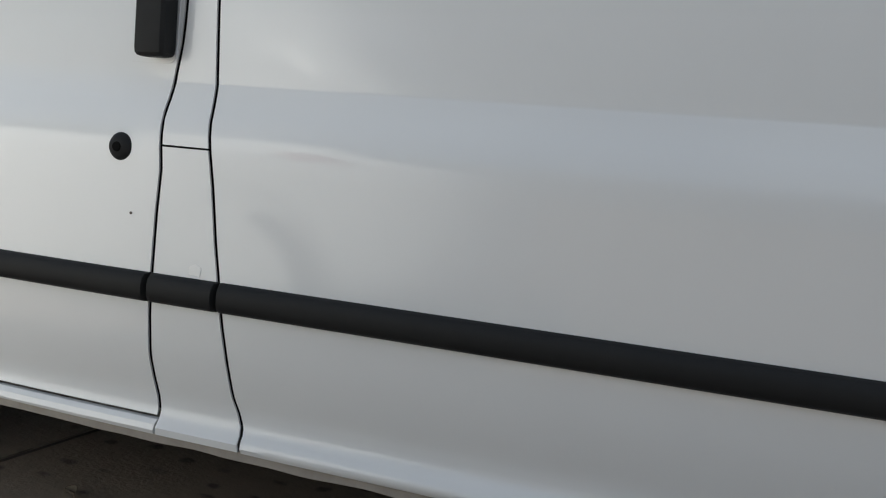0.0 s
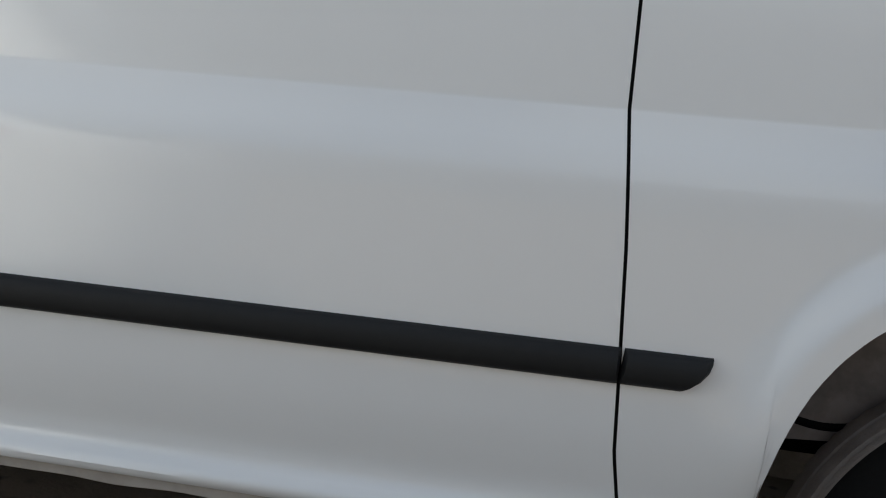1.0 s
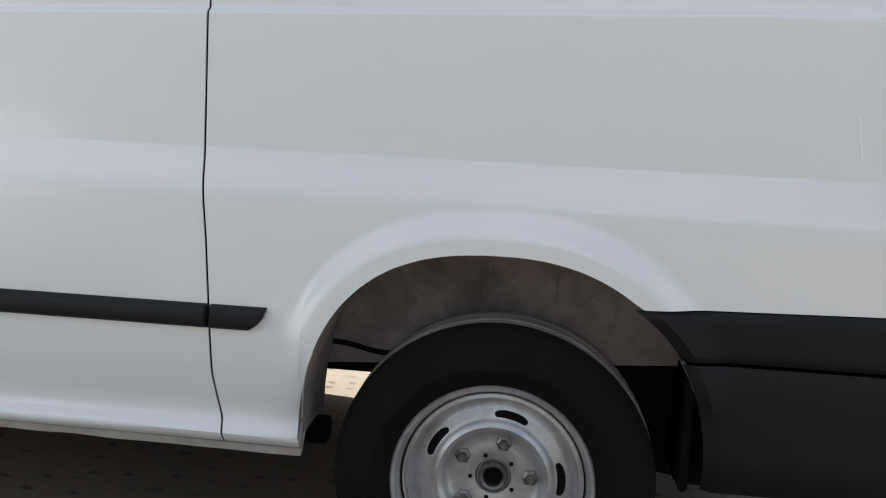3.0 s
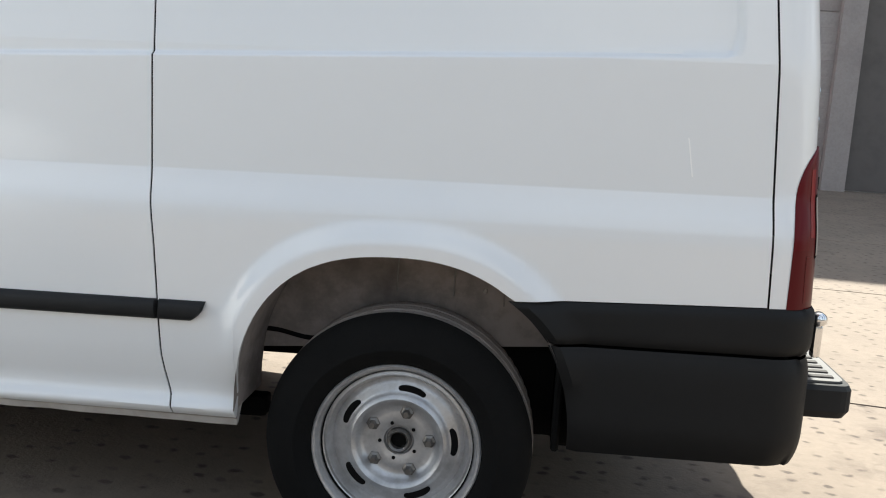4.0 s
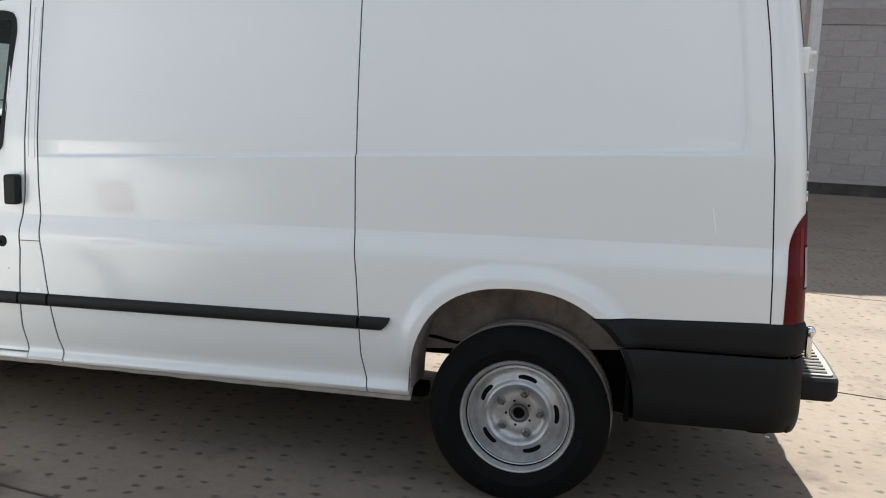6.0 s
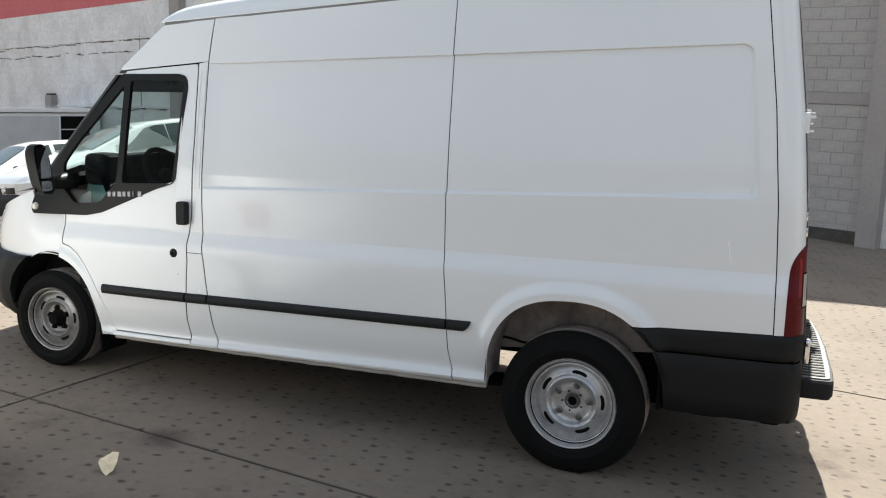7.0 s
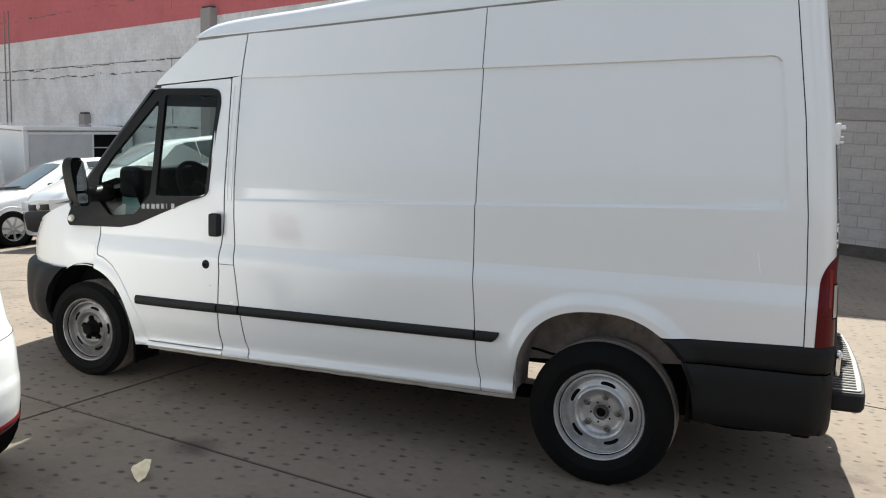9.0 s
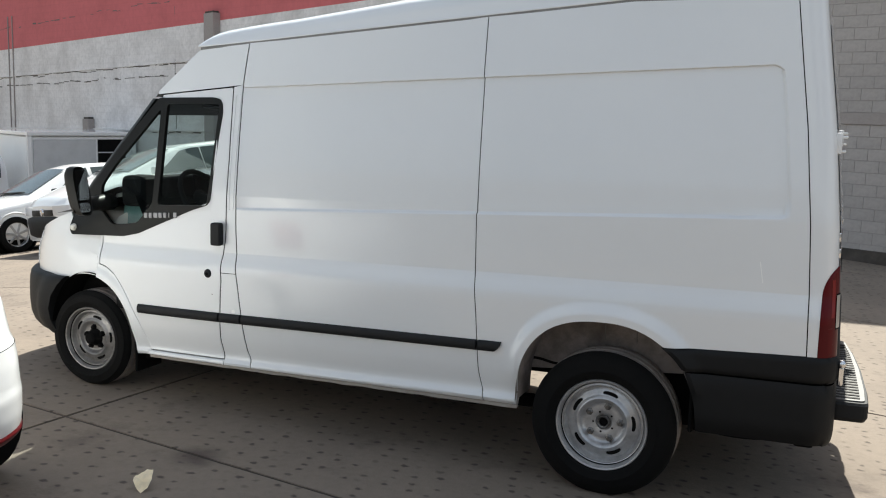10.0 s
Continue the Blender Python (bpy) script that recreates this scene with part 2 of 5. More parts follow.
        oily = n.new("ShaderNodeMix")
        oily.data_type = "RGBA"
        l.new(spot.outputs[0], oily.inputs["Factor"])
        l.new(result, oily.inputs["A"])
        oily.inputs["B"].default_value = (0.07, 0.052, 0.044, 1)
        result = oily.outputs["Result"]
    l.new(result, b.inputs["Base Color"])
    return m


YARD = yard_material()


# ---- mesh helpers ----
def thing(name, label, category, group="", kind="", at=(0, 0, 0)):
    ob = new(name)
    ob.empty_display_size = 0.2
    ob.location = at
    return tagged(ob, label, category, group, kind)


def part(name, bm, mat, parent, label="", smooth=True, shear=0.0, mirror=None, angle=35.0):
    """Links a bmesh as one mesh object under parent."""
    if mirror is not None:
        for v in bm.verts:
            v.co.y = mirror - v.co.y
        bmesh.ops.reverse_faces(bm, faces=bm.faces[:])
    if shear:
        for v in bm.verts:
            v.co.z += shear * v.co.x
    me = bpy.data.meshes.new(name)
    bm.to_mesh(me)
    bm.free()
    me.materials.append(mat)
    if smooth:
        me.shade_smooth()
        me.set_sharp_from_angle(angle=radians(angle))
    ob = new(name, me)
    if parent is not None:
        ob.parent = parent
    if label:
        ob["label"] = label
    return ob


def box(bm, lo, hi, bevel=0.0, segs=2):
    r = bmesh.ops.create_cube(bm, size=1.0)
    for v in r["verts"]:
        v.co = Vector([lo[i] + (v.co[i] + 0.5) * (hi[i] - lo[i]) for i in range(3)])
    if bevel:
        es = list({e for v in r["verts"] for e in v.link_edges})
        bmesh.ops.bevel(bm, geom=es, offset=bevel, segments=segs, affect="EDGES", profile=0.6)
    return bm


def boxed(lo, hi, bevel=0.0, segs=2):
    return box(bmesh.new(), lo, hi, bevel, segs)


def grid(points, closed=False):
    """A quad sheet from rows of points."""
    bm = bmesh.new()
    rows = [[bm.verts.new(p) for p in row] for row in points]
    for a, b in zip(rows, rows[1:]):
        n = len(a)
        for i in range(n if closed else n - 1):
            j = (i + 1) % n
            bm.faces.new((a[i], a[j], b[j], b[i]))
    return bm


def turned(profile, segs=64, axis_at=(0, 0, 0), closed=False):
    """A lathe about the y axis: profile of (radius, y)."""
    bm = bmesh.new()
    rings = []
    for r, y in profile:
        rings.append([bm.verts.new((axis_at[0] + r * math.cos(2 * math.pi * k / segs), axis_at[1] + y,
                                    axis_at[2] + r * math.sin(2 * math.pi * k / segs))) for k in range(segs)])
    pairs = list(zip(rings, rings[1:])) + ([(rings[-1], rings[0])] if closed else [])
    for a, b in pairs:
        for k in range(segs):
            bm.faces.new((a[k], b[k], b[(k + 1) % segs], a[(k + 1) % segs]))
    return bm


def polygon_with_holes(outline, holes, put_y):
    """A filled outline in x, z with holes, laid on the surface put_y(x, z)."""
    bm = bmesh.new()
    edges = []
    for loop in [outline, *holes]:
        vs = [bm.verts.new((x, put_y(x, z), z)) for x, z in loop]
        edges += [bm.edges.new((a, b)) for a, b in zip(vs, vs[1:] + vs[:1])]
    bmesh.ops.triangle_fill(bm, edges=edges, use_beauty=True, use_dissolve=False)
    bmesh.ops.recalc_face_normals(bm, faces=bm.faces[:])
    if sum(f.normal.y for f in bm.faces) > 0:
        bmesh.ops.reverse_faces(bm, faces=bm.faces[:])
    return bm


def deepen(bm, depth):
    """Adds walls of the given depth (towards +y) round the borders of a sheet."""
    rim = [e for e in bm.edges if e.is_boundary]
    r = bmesh.ops.extrude_edge_only(bm, edges=rim)
    for v in (g for g in r["geom"] if isinstance(g, bmesh.types.BMVert)):
        v.co.y += depth
    bmesh.ops.recalc_face_normals(bm, faces=bm.faces[:])
    if sum(f.normal.y * f.calc_area() for f in bm.faces) > 0:
        bmesh.ops.reverse_faces(bm, faces=bm.faces[:])
    return bm


def rounded(loop, radius, steps=5):
    """A closed outline with its corners rounded."""
    out = []
    n = len(loop)
    for i, p in enumerate(loop):
        p, a, b = Vector(p), Vector(loop[i - 1]), Vector(loop[(i + 1) % n])
        ra = min(radius, (a - p).length * 0.45)
        rb = min(radius, (b - p).length * 0.45)
        s, e = p + (a - p).normalized() * ra, p + (b - p).normalized() * rb
        for k in range(steps + 1):
            t = k / steps
            out.append(tuple((1 - t) ** 2 * s + 2 * t * (1 - t) * p + t * t * e))
    return out


def dense(loop, step=0.05):
    """Adds points along the long edges of a loop."""
    out = []
    for (x0, z0), (x1, z1) in zip(loop, loop[1:] + loop[:1]):
        n = max(1, int(math.hypot(x1 - x0, z1 - z0) / step))
        out += [(x0 + (x1 - x0) * k / n, z0 + (z1 - z0) * k / n) for k in range(n)]
    return out


def lerp_table(table):
    xs, ys = zip(*table)
    return lambda v: float(np.interp(v, xs, ys))


# ---- ground: flat under the van, falling gently towards the front ----
def ground_z(x):
    d = max(0.0, -4.2 - x)
    return -0.042 - 0.0297 * min(max(x, -4.5), 2.0) - 0.131 * (d - 0.4 * (1 - math.exp(-d / 0.4)))


xs = [-900, -200, -60, -30] + [v * 0.5 for v in range(-44, 13)] + [10, 20, 60, 200, 900]
ys = [-900, -200, -60, -20, -10, -6, -4, -2, 0, 2, 4, 6, 8, 10, 14, 20, 60, 200, 900]
ground = part("ground", grid([[(x, y, (ground_z(max(x, -24.0)) if x > -60 else ground_z(-24.0)) - 0.014) for x in xs] for y in ys]), YARD, None)
tagged(ground, "dusty concrete yard floor with dark joints", "ground", kind="structure")

# ---- the van: its shape in plan and section ----
W = 1.86                       # width over the body
RAKE = 0.0222                  # it stands a little high at the rear
HUB_Z, TYRE_R = 0.3, 0.349
XF = -3.135                    # front axle; the rear axle stands at x = 0

profile = lerp_table([(0.33, 0.03), (0.352, 0.012), (0.362, 0.003), (0.372, -0.001), (0.382, 0.003), (0.394, 0.017), (0.405, 0.0225),
                      (0.43, 0.022), (0.47, 0.0125), (0.52, 0.004), (0.58, 0.0), (0.875, 0.0), (0.9, 0.0025), (0.925, 0.009), (0.965, 0.0245), (0.988, 0.0311), (0.9905, 0.0315), (0.993, 0.0316),
                      (1.3, 0.043), (1.45, 0.062), (1.6, 0.085), (1.93, 0.145), (2.2, 0.2), (2.4, 0.24)])
gutter = lambda x: 2.285 + 0.072 * min(x, 0.0) - 0.01 * max(x, 0.0)
groove_hi = lambda x: 1.954 + 0.032 * x
groove_lo = lambda x: 1.288 + 0.031 * x
seam_mid = lerp_table([(0.33, -0.592), (0.38, -0.598), (0.43, -0.612), (0.5, -0.625), (0.62, -0.634), (0.8, -0.648), (0.99, -0.668), (1.27, -0.676), (1.93, -0.7), (2.3, -0.711)])
seam_door = lerp_table([(0.33, -2.128), (0.389, -2.131), (0.5, -2.148), (0.62, -2.151), (0.76, -2.147), (0.84, -2.142), (0.93, -2.15), (1.0, -2.145), (1.05, -2.137), (1.1, -2.134), (1.5, -2.134), (1.9, -2.152), (2.3, -2.17)])
seam_pillar = lerp_table([(0.33, -1.945), (0.39, -1.956), (0.45, -1.978), (0.53, -1.991), (0.6, -2.004), (0.66, -2.013), (0.72, -2.023), (0.82, -2.036), (0.92, -2.053), (1.0, -2.061), (1.13, -2.07), (1.5, -2.077), (1.9, -2.09), (2.0, -2.087), (2.2, -2.076)])
seam_rear = lerp_table([(0.3, 0.877), (0.73, 0.873), (1.0, 0.862), (1.29, 0.844), (1.7, 0.8), (2.22, 0.723), (2.4, 0.7)])


def arch_ratio(x, z, cx, a_left, a_right, b, n_left, n_right, z0=0.36):
    a, n = (a_left, n_left) if x < cx else (a_right, n_right)
    return (abs((x - cx) / a) ** n + (max(z - z0, 0) / b) ** n) ** (1 / n)


REAR_ARCH = (-0.015, 0.411, 0.435, 0.443, 2.55, 2.2)
FRONT_ARCH = (-3.13, 0.385, 0.372, 0.437, 2.1, 2.1)


def arch_z(x, arch, z0=0.36):
    cx, al, ar, b, nl, nr = arch
    u, n = (abs((x - cx) / al), nl) if x < cx else (abs((x - cx) / ar), nr)
    return None if u >= 1 else z0 + b * (1 - u ** n) ** (1 / n)


def ease(t):
    t = min(max(t, 0.0), 1.0)
    return t * t * (3 - 2 * t)


def panel_depth(x, z):
    """The pressed field in the side panels: its floor lies 15 mm deeper."""
    right = seam_rear(z) - 0.075
    d = min(z - groove_lo(x), groove_hi(x) - z, right - x)
    e = [groove_lo(x) + 0.05 - z, z - groove_hi(x) + 0.05, x - right + 0.05]
    if e[2] > 0 and (e[0] > 0 or e[1] > 0):
        d = 0.05 - math.hypot(e[2], max(e[0], e[1]))
    return 0.015 * ease(d / (0.0045 if groove_hi(x) - z < 0.03 else 0.0145))


def side_y(x, z):
    y = profile(z)
    if x < -2.1:
        y += 0.035 * ((-2.1 - x) / 0.85) ** 2
    r = arch_ratio(x, z, *REAR_ARCH)
    if z < 0.95 and r < 1.25:
        y -= 0.026 * ease((1.21 - r) / 0.15) * ease((z - 0.36) / 0.2)
    r = arch_ratio(x, z, *FRONT_ARCH)
    if z < 0.95 and r < 1.2:
        y -= 0.014 * ease((1.16 - r) / 0.12)
    if x > -2.06:
        y += panel_depth(x, z)
    return y


UPPER = sorted({round(v, 4) for v in [0.9 + 0.0125 * k for k in range(9)] + [1.0 + 0.03 * k for k in range(42)]
                + [0.985, 0.988, 0.9905, 0.993, 0.997] + [1.2 + 0.003 * k for k in range(40)] + [1.87 + 0.0025 * k for k in range(48)]})


def side_sheet(xs, low, high, left=None, right=None, offset=0.0, rows_low=34, power=1.7, split=0.9, lip=0.012, upper_rows=0):
    """A body panel between two seams: columns of points from low(x) to high(x) on the van's side."""
    rows = []
    x0, x1 = xs[0], xs[-1]
    cols = []
    for x in xs:
        lo, hi = low(x), high(x)
        if hi > split + 0.02 and lo < split:
            zs = [lo + (split - lo) * (k / rows_low) ** power for k in range(rows_low)]
            if upper_rows:
                zs += [split + (hi - split) * k / upper_rows for k in range(upper_rows + 1)]
            else:
                zs += [min(z, hi) for z in UPPER if z < 2.35]
                zs[-1] = hi
        else:
            zs = [lo + (hi - lo) * (k / 40) for k in range(41)]
        u = (x - x0) / (x1 - x0)
        col = []
        for z in zs:
            xx = x
            if left and right and x1 - x0 < 0.3:
                xx = left(z) + (right(z) - left(z)) * u
            elif left and right:
                xx = x + (left(z) - x0) * max(0.0, 1 - (x - x0) / 0.15) + (right(z) - x1) * max(0.0, 1 - (x1 - x) / 0.15)
            col.append((xx, side_y(xx, z) + offset, z))
        cols.append(col)
    bm = grid(cols)
    bmesh.ops.remove_doubles(bm, verts=bm.verts[:], dist=0.0004)
    return deepen(bm, lip)


def spread_x(x0, x1, step=0.03, extra=()):
    n = max(2, int((x1 - x0) / step))
    return sorted({round(x0 + (x1 - x0) * k / n, 4) for k in range(n + 1)} | {round(e, 4) for e in extra if x0 < e < x1})


sill_z = lambda x: 0.349 + 0.009 * max(0.0, -0.45 - x)
GAP = 0.0036
van = thing("van", "white high-roof panel van with dark mouldings, parked on concrete", "van")

clad_top = lambda x: 0.711 + 0.03 * (x - 0.273)


def quarter_low(x):
    a = arch_z(x, REAR_ARCH)
    if x > 0.2:
        return max(a or 0.0, clad_top(x) + 0.002)
    return max(a or 0.0, sill_z(x))


arch_cols = [REAR_ARCH[0] - REAR_ARCH[1] * math.cos(math.pi / 2 * k / 26) for k in range(27)] + \
            [REAR_ARCH[0] + REAR_ARCH[2] * math.sin(math.pi / 2 * k / 26) for k in range(27)]
groove_cols = [0.6 + 0.006 * k for k in range(46)]


def van_side(mirror):
    """All sheet-metal panels of one flank. mirror: None for the near flank, else twice the middle plane."""
    put = dict(shear=RAKE, mirror=mirror)
    # quarter panel with the rear wheel arch
    q = side_sheet(spread_x(-0.66, 0.85, 0.035, arch_cols + groove_cols + [REAR_ARCH[0] - REAR_ARCH[1] - 0.004]), quarter_low,
                   lambda x: gutter(x) - 0.013, lambda z: seam_mid(z) + 0.0026, lambda z: seam_rear(z) - 0.0025)
    part("quarter_panel", q, PAINT, van, **put)
    # long panel ahead of it
    s = side_sheet(spread_x(-2.02, -0.65, 0.05), sill_z, lambda x: gutter(x) - 0.013,
                   lambda z: seam_pillar(z) + GAP, lambda z: seam_mid(z) - 0.0026, lip=0.005)
    part("side_panel", s, PAINT, van, **put)
    # door pillar in two pieces
    door_top = lambda x: 1.898 + 0.082 * (x + 2.08)
    for name, lo, hi in (("pillar_panel", 0.881, None), ("pillar_panel", 0.364, 0.8775)):
        p = side_sheet(spread_x(-2.15, -2.03, 0.012), lambda x: lo, (lambda x: hi) if hi else (lambda x: door_top(x) - 0.003),
                       lambda z: seam_door(z) + 0.0038, lambda z: seam_pillar(z) - GAP, lip=0.004)
        part(name, p, PAINT, van, **put)
    # pressed line in the pillar
    outer = rounded([(-2.119, 1.22), (-2.086, 1.22), (-2.094, 1.85), (-2.13, 1.85)], 0.014)
    inner_ = rounded([(-2.1145, 1.2245), (-2.0905, 1.2245), (-2.0985, 1.8455), (-2.1255, 1.8455)], 0.0105)
    g = deepen(polygon_with_holes(dense(outer), [dense(inner_)], lambda x, z: side_y(x, z) - 0.003), 0.005)
    part("pillar_recess", g, PAINT, van, **put)
    # cab side above the door
    a_line = lambda x: 1.848 + 0.878 * (x + 2.677)
    c = side_sheet(spread_x(-2.665, -2.07, 0.03), lambda x: door_top(x) + 0.002, lambda x: max(min(a_line(x) + 0.01, gutter(x) - 0.013), door_top(x) + 0.006), lambda z: -2.665, lambda z: seam_pillar(z) - GAP, split=0.1, lip=0.004)
    part("cab_side_panel", c, PAINT, van, **put)
    # dark backing seen in the panel gaps
    bk = side_sheet(spread_x(-2.6, -0.45, 0.06), lambda x: 0.40, lambda x: 1.85 if x < -2.05 else gutter(x) - 0.03, offset=0.02, split=0.1)
    b2 = [f for f in bk.faces if f.calc_center_median().x < -2.17 and f.calc_center_median().z > 0.98]
    bmesh.ops.delete(bk, geom=b2, context="FACES")
    part("inner_panel", bk, SEAM, van, **put)
    bk = side_sheet(spread_x(-0.45, 0.85, 0.06), lambda x: 0.90, lambda x: gutter(x) - 0.03, lambda z: -0.45, lambda z: seam_rear(z) + 0.015, offset=0.02, split=0.1)
    part("inner_panel", bk, SEAM, van, **put)
    # sill under door and panels, with its dirty welded flange
    sill = grid([[(x, side_y(max(x, -2.66), 0.352) + dy, sill_z(x) + dz) for dz, dy in ((0.0, 0.001), (-0.003, 0.004), (-0.004, 0.007), (-0.022 + 0.004 * noise.noise((x * 9, 0, 0)), 0.009), (-0.019, 0.02), (0.0, 0.03), (0.03, 0.05))]
                 for x in spread_x(-2.66, -0.424, 0.03)])
    bmesh.ops.recalc_face_normals(sill, faces=sill.faces[:])
    cover = side_sheet(spread_x(-2.655, -2.13, 0.03), lambda x: sill_z(x), lambda x: 0.3892, split=5)
    part("door_sill", cover, PAINT, van, **put)
    part("sill_flange", sill, FLANGE, van, "dusty sill flange", **put)


# ---- front door ----
lip = lerp_table([(-3.05, 0.875), (-3.03, 0.868), (-2.97, 0.852), (-2.908, 0.812), (-2.85, 0.745), (-2.8, 0.672), (-2.729, 0.55), (-2.69, 0.48), (-2.662, 0.425), (-2.65, 0.392)])
belt = lerp_table([(-3.25, 1.036), (-2.86, 1.045), (-2.747, 1.068), (-2.36, 1.222), (-2.27, 1.252), (-2.24, 1.275), (-2.216, 1.8), (-2.208, 1.872), (-2.1, 1.88)])
BLACK = [(-2.652, 1.832), (-2.275, 1.834), (-2.235, 1.826), (-2.212, 1.802), (-2.203, 1.75), (-2.24, 1.268), (-2.262, 1.242), (-2.36, 1.213), (-2.747, 1.06), (-2.86, 1.037),
         (-3.24, 1.03), (-3.262, 1.06), (-3.24, 1.17), (-3.12, 1.318), (-2.9, 1.57)]
MAIN_GLASS = rounded([(-2.59, 1.798), (-2.229, 1.796), (-2.262, 1.243), (-2.604, 1.229)], 0.022)
QUARTER_GLASS = rounded([(-2.632, 1.772), (-2.642, 1.24), (-2.76, 1.118), (-2.945, 1.1), (-3.034, 1.19), (-3.038, 1.325), (-2.945, 1.44)], 0.026)


def cab_y(x, z):
    """The side of the cab above the belt, without the pressed field."""
    return profile(z) + (0.035 * ((-2.1 - x) / 0.85) ** 2 if x < -2.1 else 0.0) + (0.1 * ((-3.0 - x) / 0.5) ** 2 if x < -3.0 else 0.0)


def cab_door(mirror):
    put = dict(shear=RAKE, mirror=mirror)
    door = thing("cab_door", "", "")
    door.parent = van
    xs = spread_x(-3.025, -2.135, 0.022, [-2.243, -2.238, -2.232, -2.226, -2.22, -2.21, -2.2])

    def low(x):
        return max(lip(x) + 0.003, 0.3912)
    d = side_sheet(xs, low, belt, lambda z: -3.03 if z > 9 else -3.022, lambda z: seam_door(z) - 0.0038, rows_low=34, split=1.0, upper_rows=16, power=1.2, lip=0.004)
    part("door_skin", d, PAINT, door, **put)
    rebate = grid([[(x, side_y(x, z) + 0.014, z) for z in (0.85, 0.9, 0.95, 1.0, 1.035)] for x in (-3.05, -3.02, -3.0)])
    part("door_rebate", rebate, SEAM, door, **put)
    f = side_sheet(spread_x(-2.63, -2.16, 0.03), lambda x: 1.822 + 0.01 * (x + 2.63), lambda x: 1.892 + 0.082 * (x + 2.08), split=5)
    part("door_frame", f, PAINT, door, **put)
    corner = side_sheet(spread_x(-2.6, -2.2, 0.015), lambda x: min(1.787 + 1.2 * max(0.0, -2.2 - x), 1.816), lambda x: 1.845, split=5, offset=0.003)
    part("door_corner", corner, PAINT, door, **put)
    quarter = QUARTER_GLASS if mirror is None else rounded([(-2.66, 1.79), (-2.69, 1.25), (-2.83, 1.125), (-3.1, 1.1), (-3.14, 1.22)], 0.04)
    t = polygon_with_holes(rounded(BLACK, 0.014, 3), [MAIN_GLASS, quarter], lambda x, z: cab_y(x, z) - 0.005 - 0.066 * ease((-2.9 - x) / 0.28) * ease((1.24 - z) / 0.15))
    part("window_surround", deepen(t, 0.025), TRIM, door, "black window surround", **put)
    for loop in (MAIN_GLASS, quarter):
        w = part("window_pane", polygon_with_holes(loop, [], lambda x, z: cab_y(x, z) + 0.006), PANE, door, "clear window pane", **put)
        w.visible_shadow = False
    # handle: recessed cup and black grip
    cup = rounded([(-2.258, 1.02), (-2.146, 1.02), (-2.146, 1.165), (-2.258, 1.165)], 0.02)
    part("handle_cup", deepen(polygon_with_holes(cup, [], lambda x, z: side_y(x, z) - 0.002), 0.004), PAINT, door, **put)
    g = boxed((-2.208, -0.012, 1.028), (-2.144, 0.034, 1.155), 0.016, 3)
    part("door_handle", g, PLASTIC, door, "black door handle", **put)
    k = turned([(0.0, -0.01), (0.014, -0.009), (0.021, -0.004), (0.025, 0.002), (0.0255, 0.02)], 32, (-2.23, 0.0, 0.871))
    part("door_lock", k, PLASTIC, door, "round black lock cap", **put)
    k = turned([(0.0, -0.0115), (0.008, -0.0115), (0.009, -0.009)], 20, (-2.23, 0.0, 0.871))
    part("key_slot", k, DARK, door, **put)
    if mirror is None:
        # raised model lettering, kept as plain bars
        for i in range(7):
            x = -2.702 + i * 0.0355
            z = 1.152 + i * 0.002
            b = boxed((x, cab_y(x, z) - 0.0105, z), (x + (0.026, 0.024, 0.03, 0.026, 0.022, 0.009, 0.026)[i], cab_y(x, z) - 0.003, z + 0.03), 0.003, 1)
            part("letter_bar", b, LETTER, door, "silver bar", **put)
    return door


# ---- mouldings along the flank ----
def moulding(x0, x1, front_cut, rear_cut, mirror):
    sect = [(0.004, 0.605), (-0.008, 0.6055), (-0.0165, 0.611), (-0.0205, 0.622), (-0.021, 0.636), (-0.018, 0.648), (-0.011, 0.655), (0.004, 0.657)]
    cols = []
    for x in spread_x(x0, x1, 0.06, [x0 + 0.004, x0 + 0.012, x1 - 0.012, x1 - 0.004]):
        e = min((x - x0), (x1 - x)) / 0.004
        k = min(1.0, 0.55 + 0.45 * min(e, 1.0))
        row = []
        for dy, z in sect:
            t = (z - 0.605) / 0.052
            xx = x + front_cut * t * max(0, 1 - (x - x0) / 0.1) + rear_cut * (1 - max(0.0, 1 - t) ** 2.4) * max(0, 1 - (x1 - x) / 0.1)
            row.append((xx, side_y(xx, z) + dy * k, z))
        cols.append(row)
    bm = grid(cols)
    for end in (0, -1):
        pts = cols[end]
        bm.faces.new([bm.verts.new(p) for p in (pts if end else pts[::-1])])
    bmesh.ops.remove_doubles(bm, verts=bm.verts[:], dist=0.0003)
    bmesh.ops.recalc_face_normals(bm, faces=bm.faces[:])
    part("moulding", bm, PLASTIC, van, "charcoal rubbing strip", shear=RAKE, mirror=mirror, angle=50)


# ---- nose: wings, bonnet, bumper ----
def nose_plan(k, out=0.0):
    """Points round the nose in plan, from the left wing (0) to the middle (1)."""
    a = math.pi / 2 * k
    n = 2.3
    c, s = abs(math.cos(a)) ** (2 / n), abs(math.sin(a)) ** (2 / n)
    return -3.06 - (0.92 + out) * s, 0.055 + (W / 2 - 0.055) * (1 - c) - out * 0.4 * c


hood_z = lerp_table([(-4.0, 0.84), (-3.96, 0.89), (-3.88, 0.955), (-3.76, 1.01), (-3.6, 1.06), (-3.4, 1.125), (-3.1, 1.205), (-2.95, 1.24)])


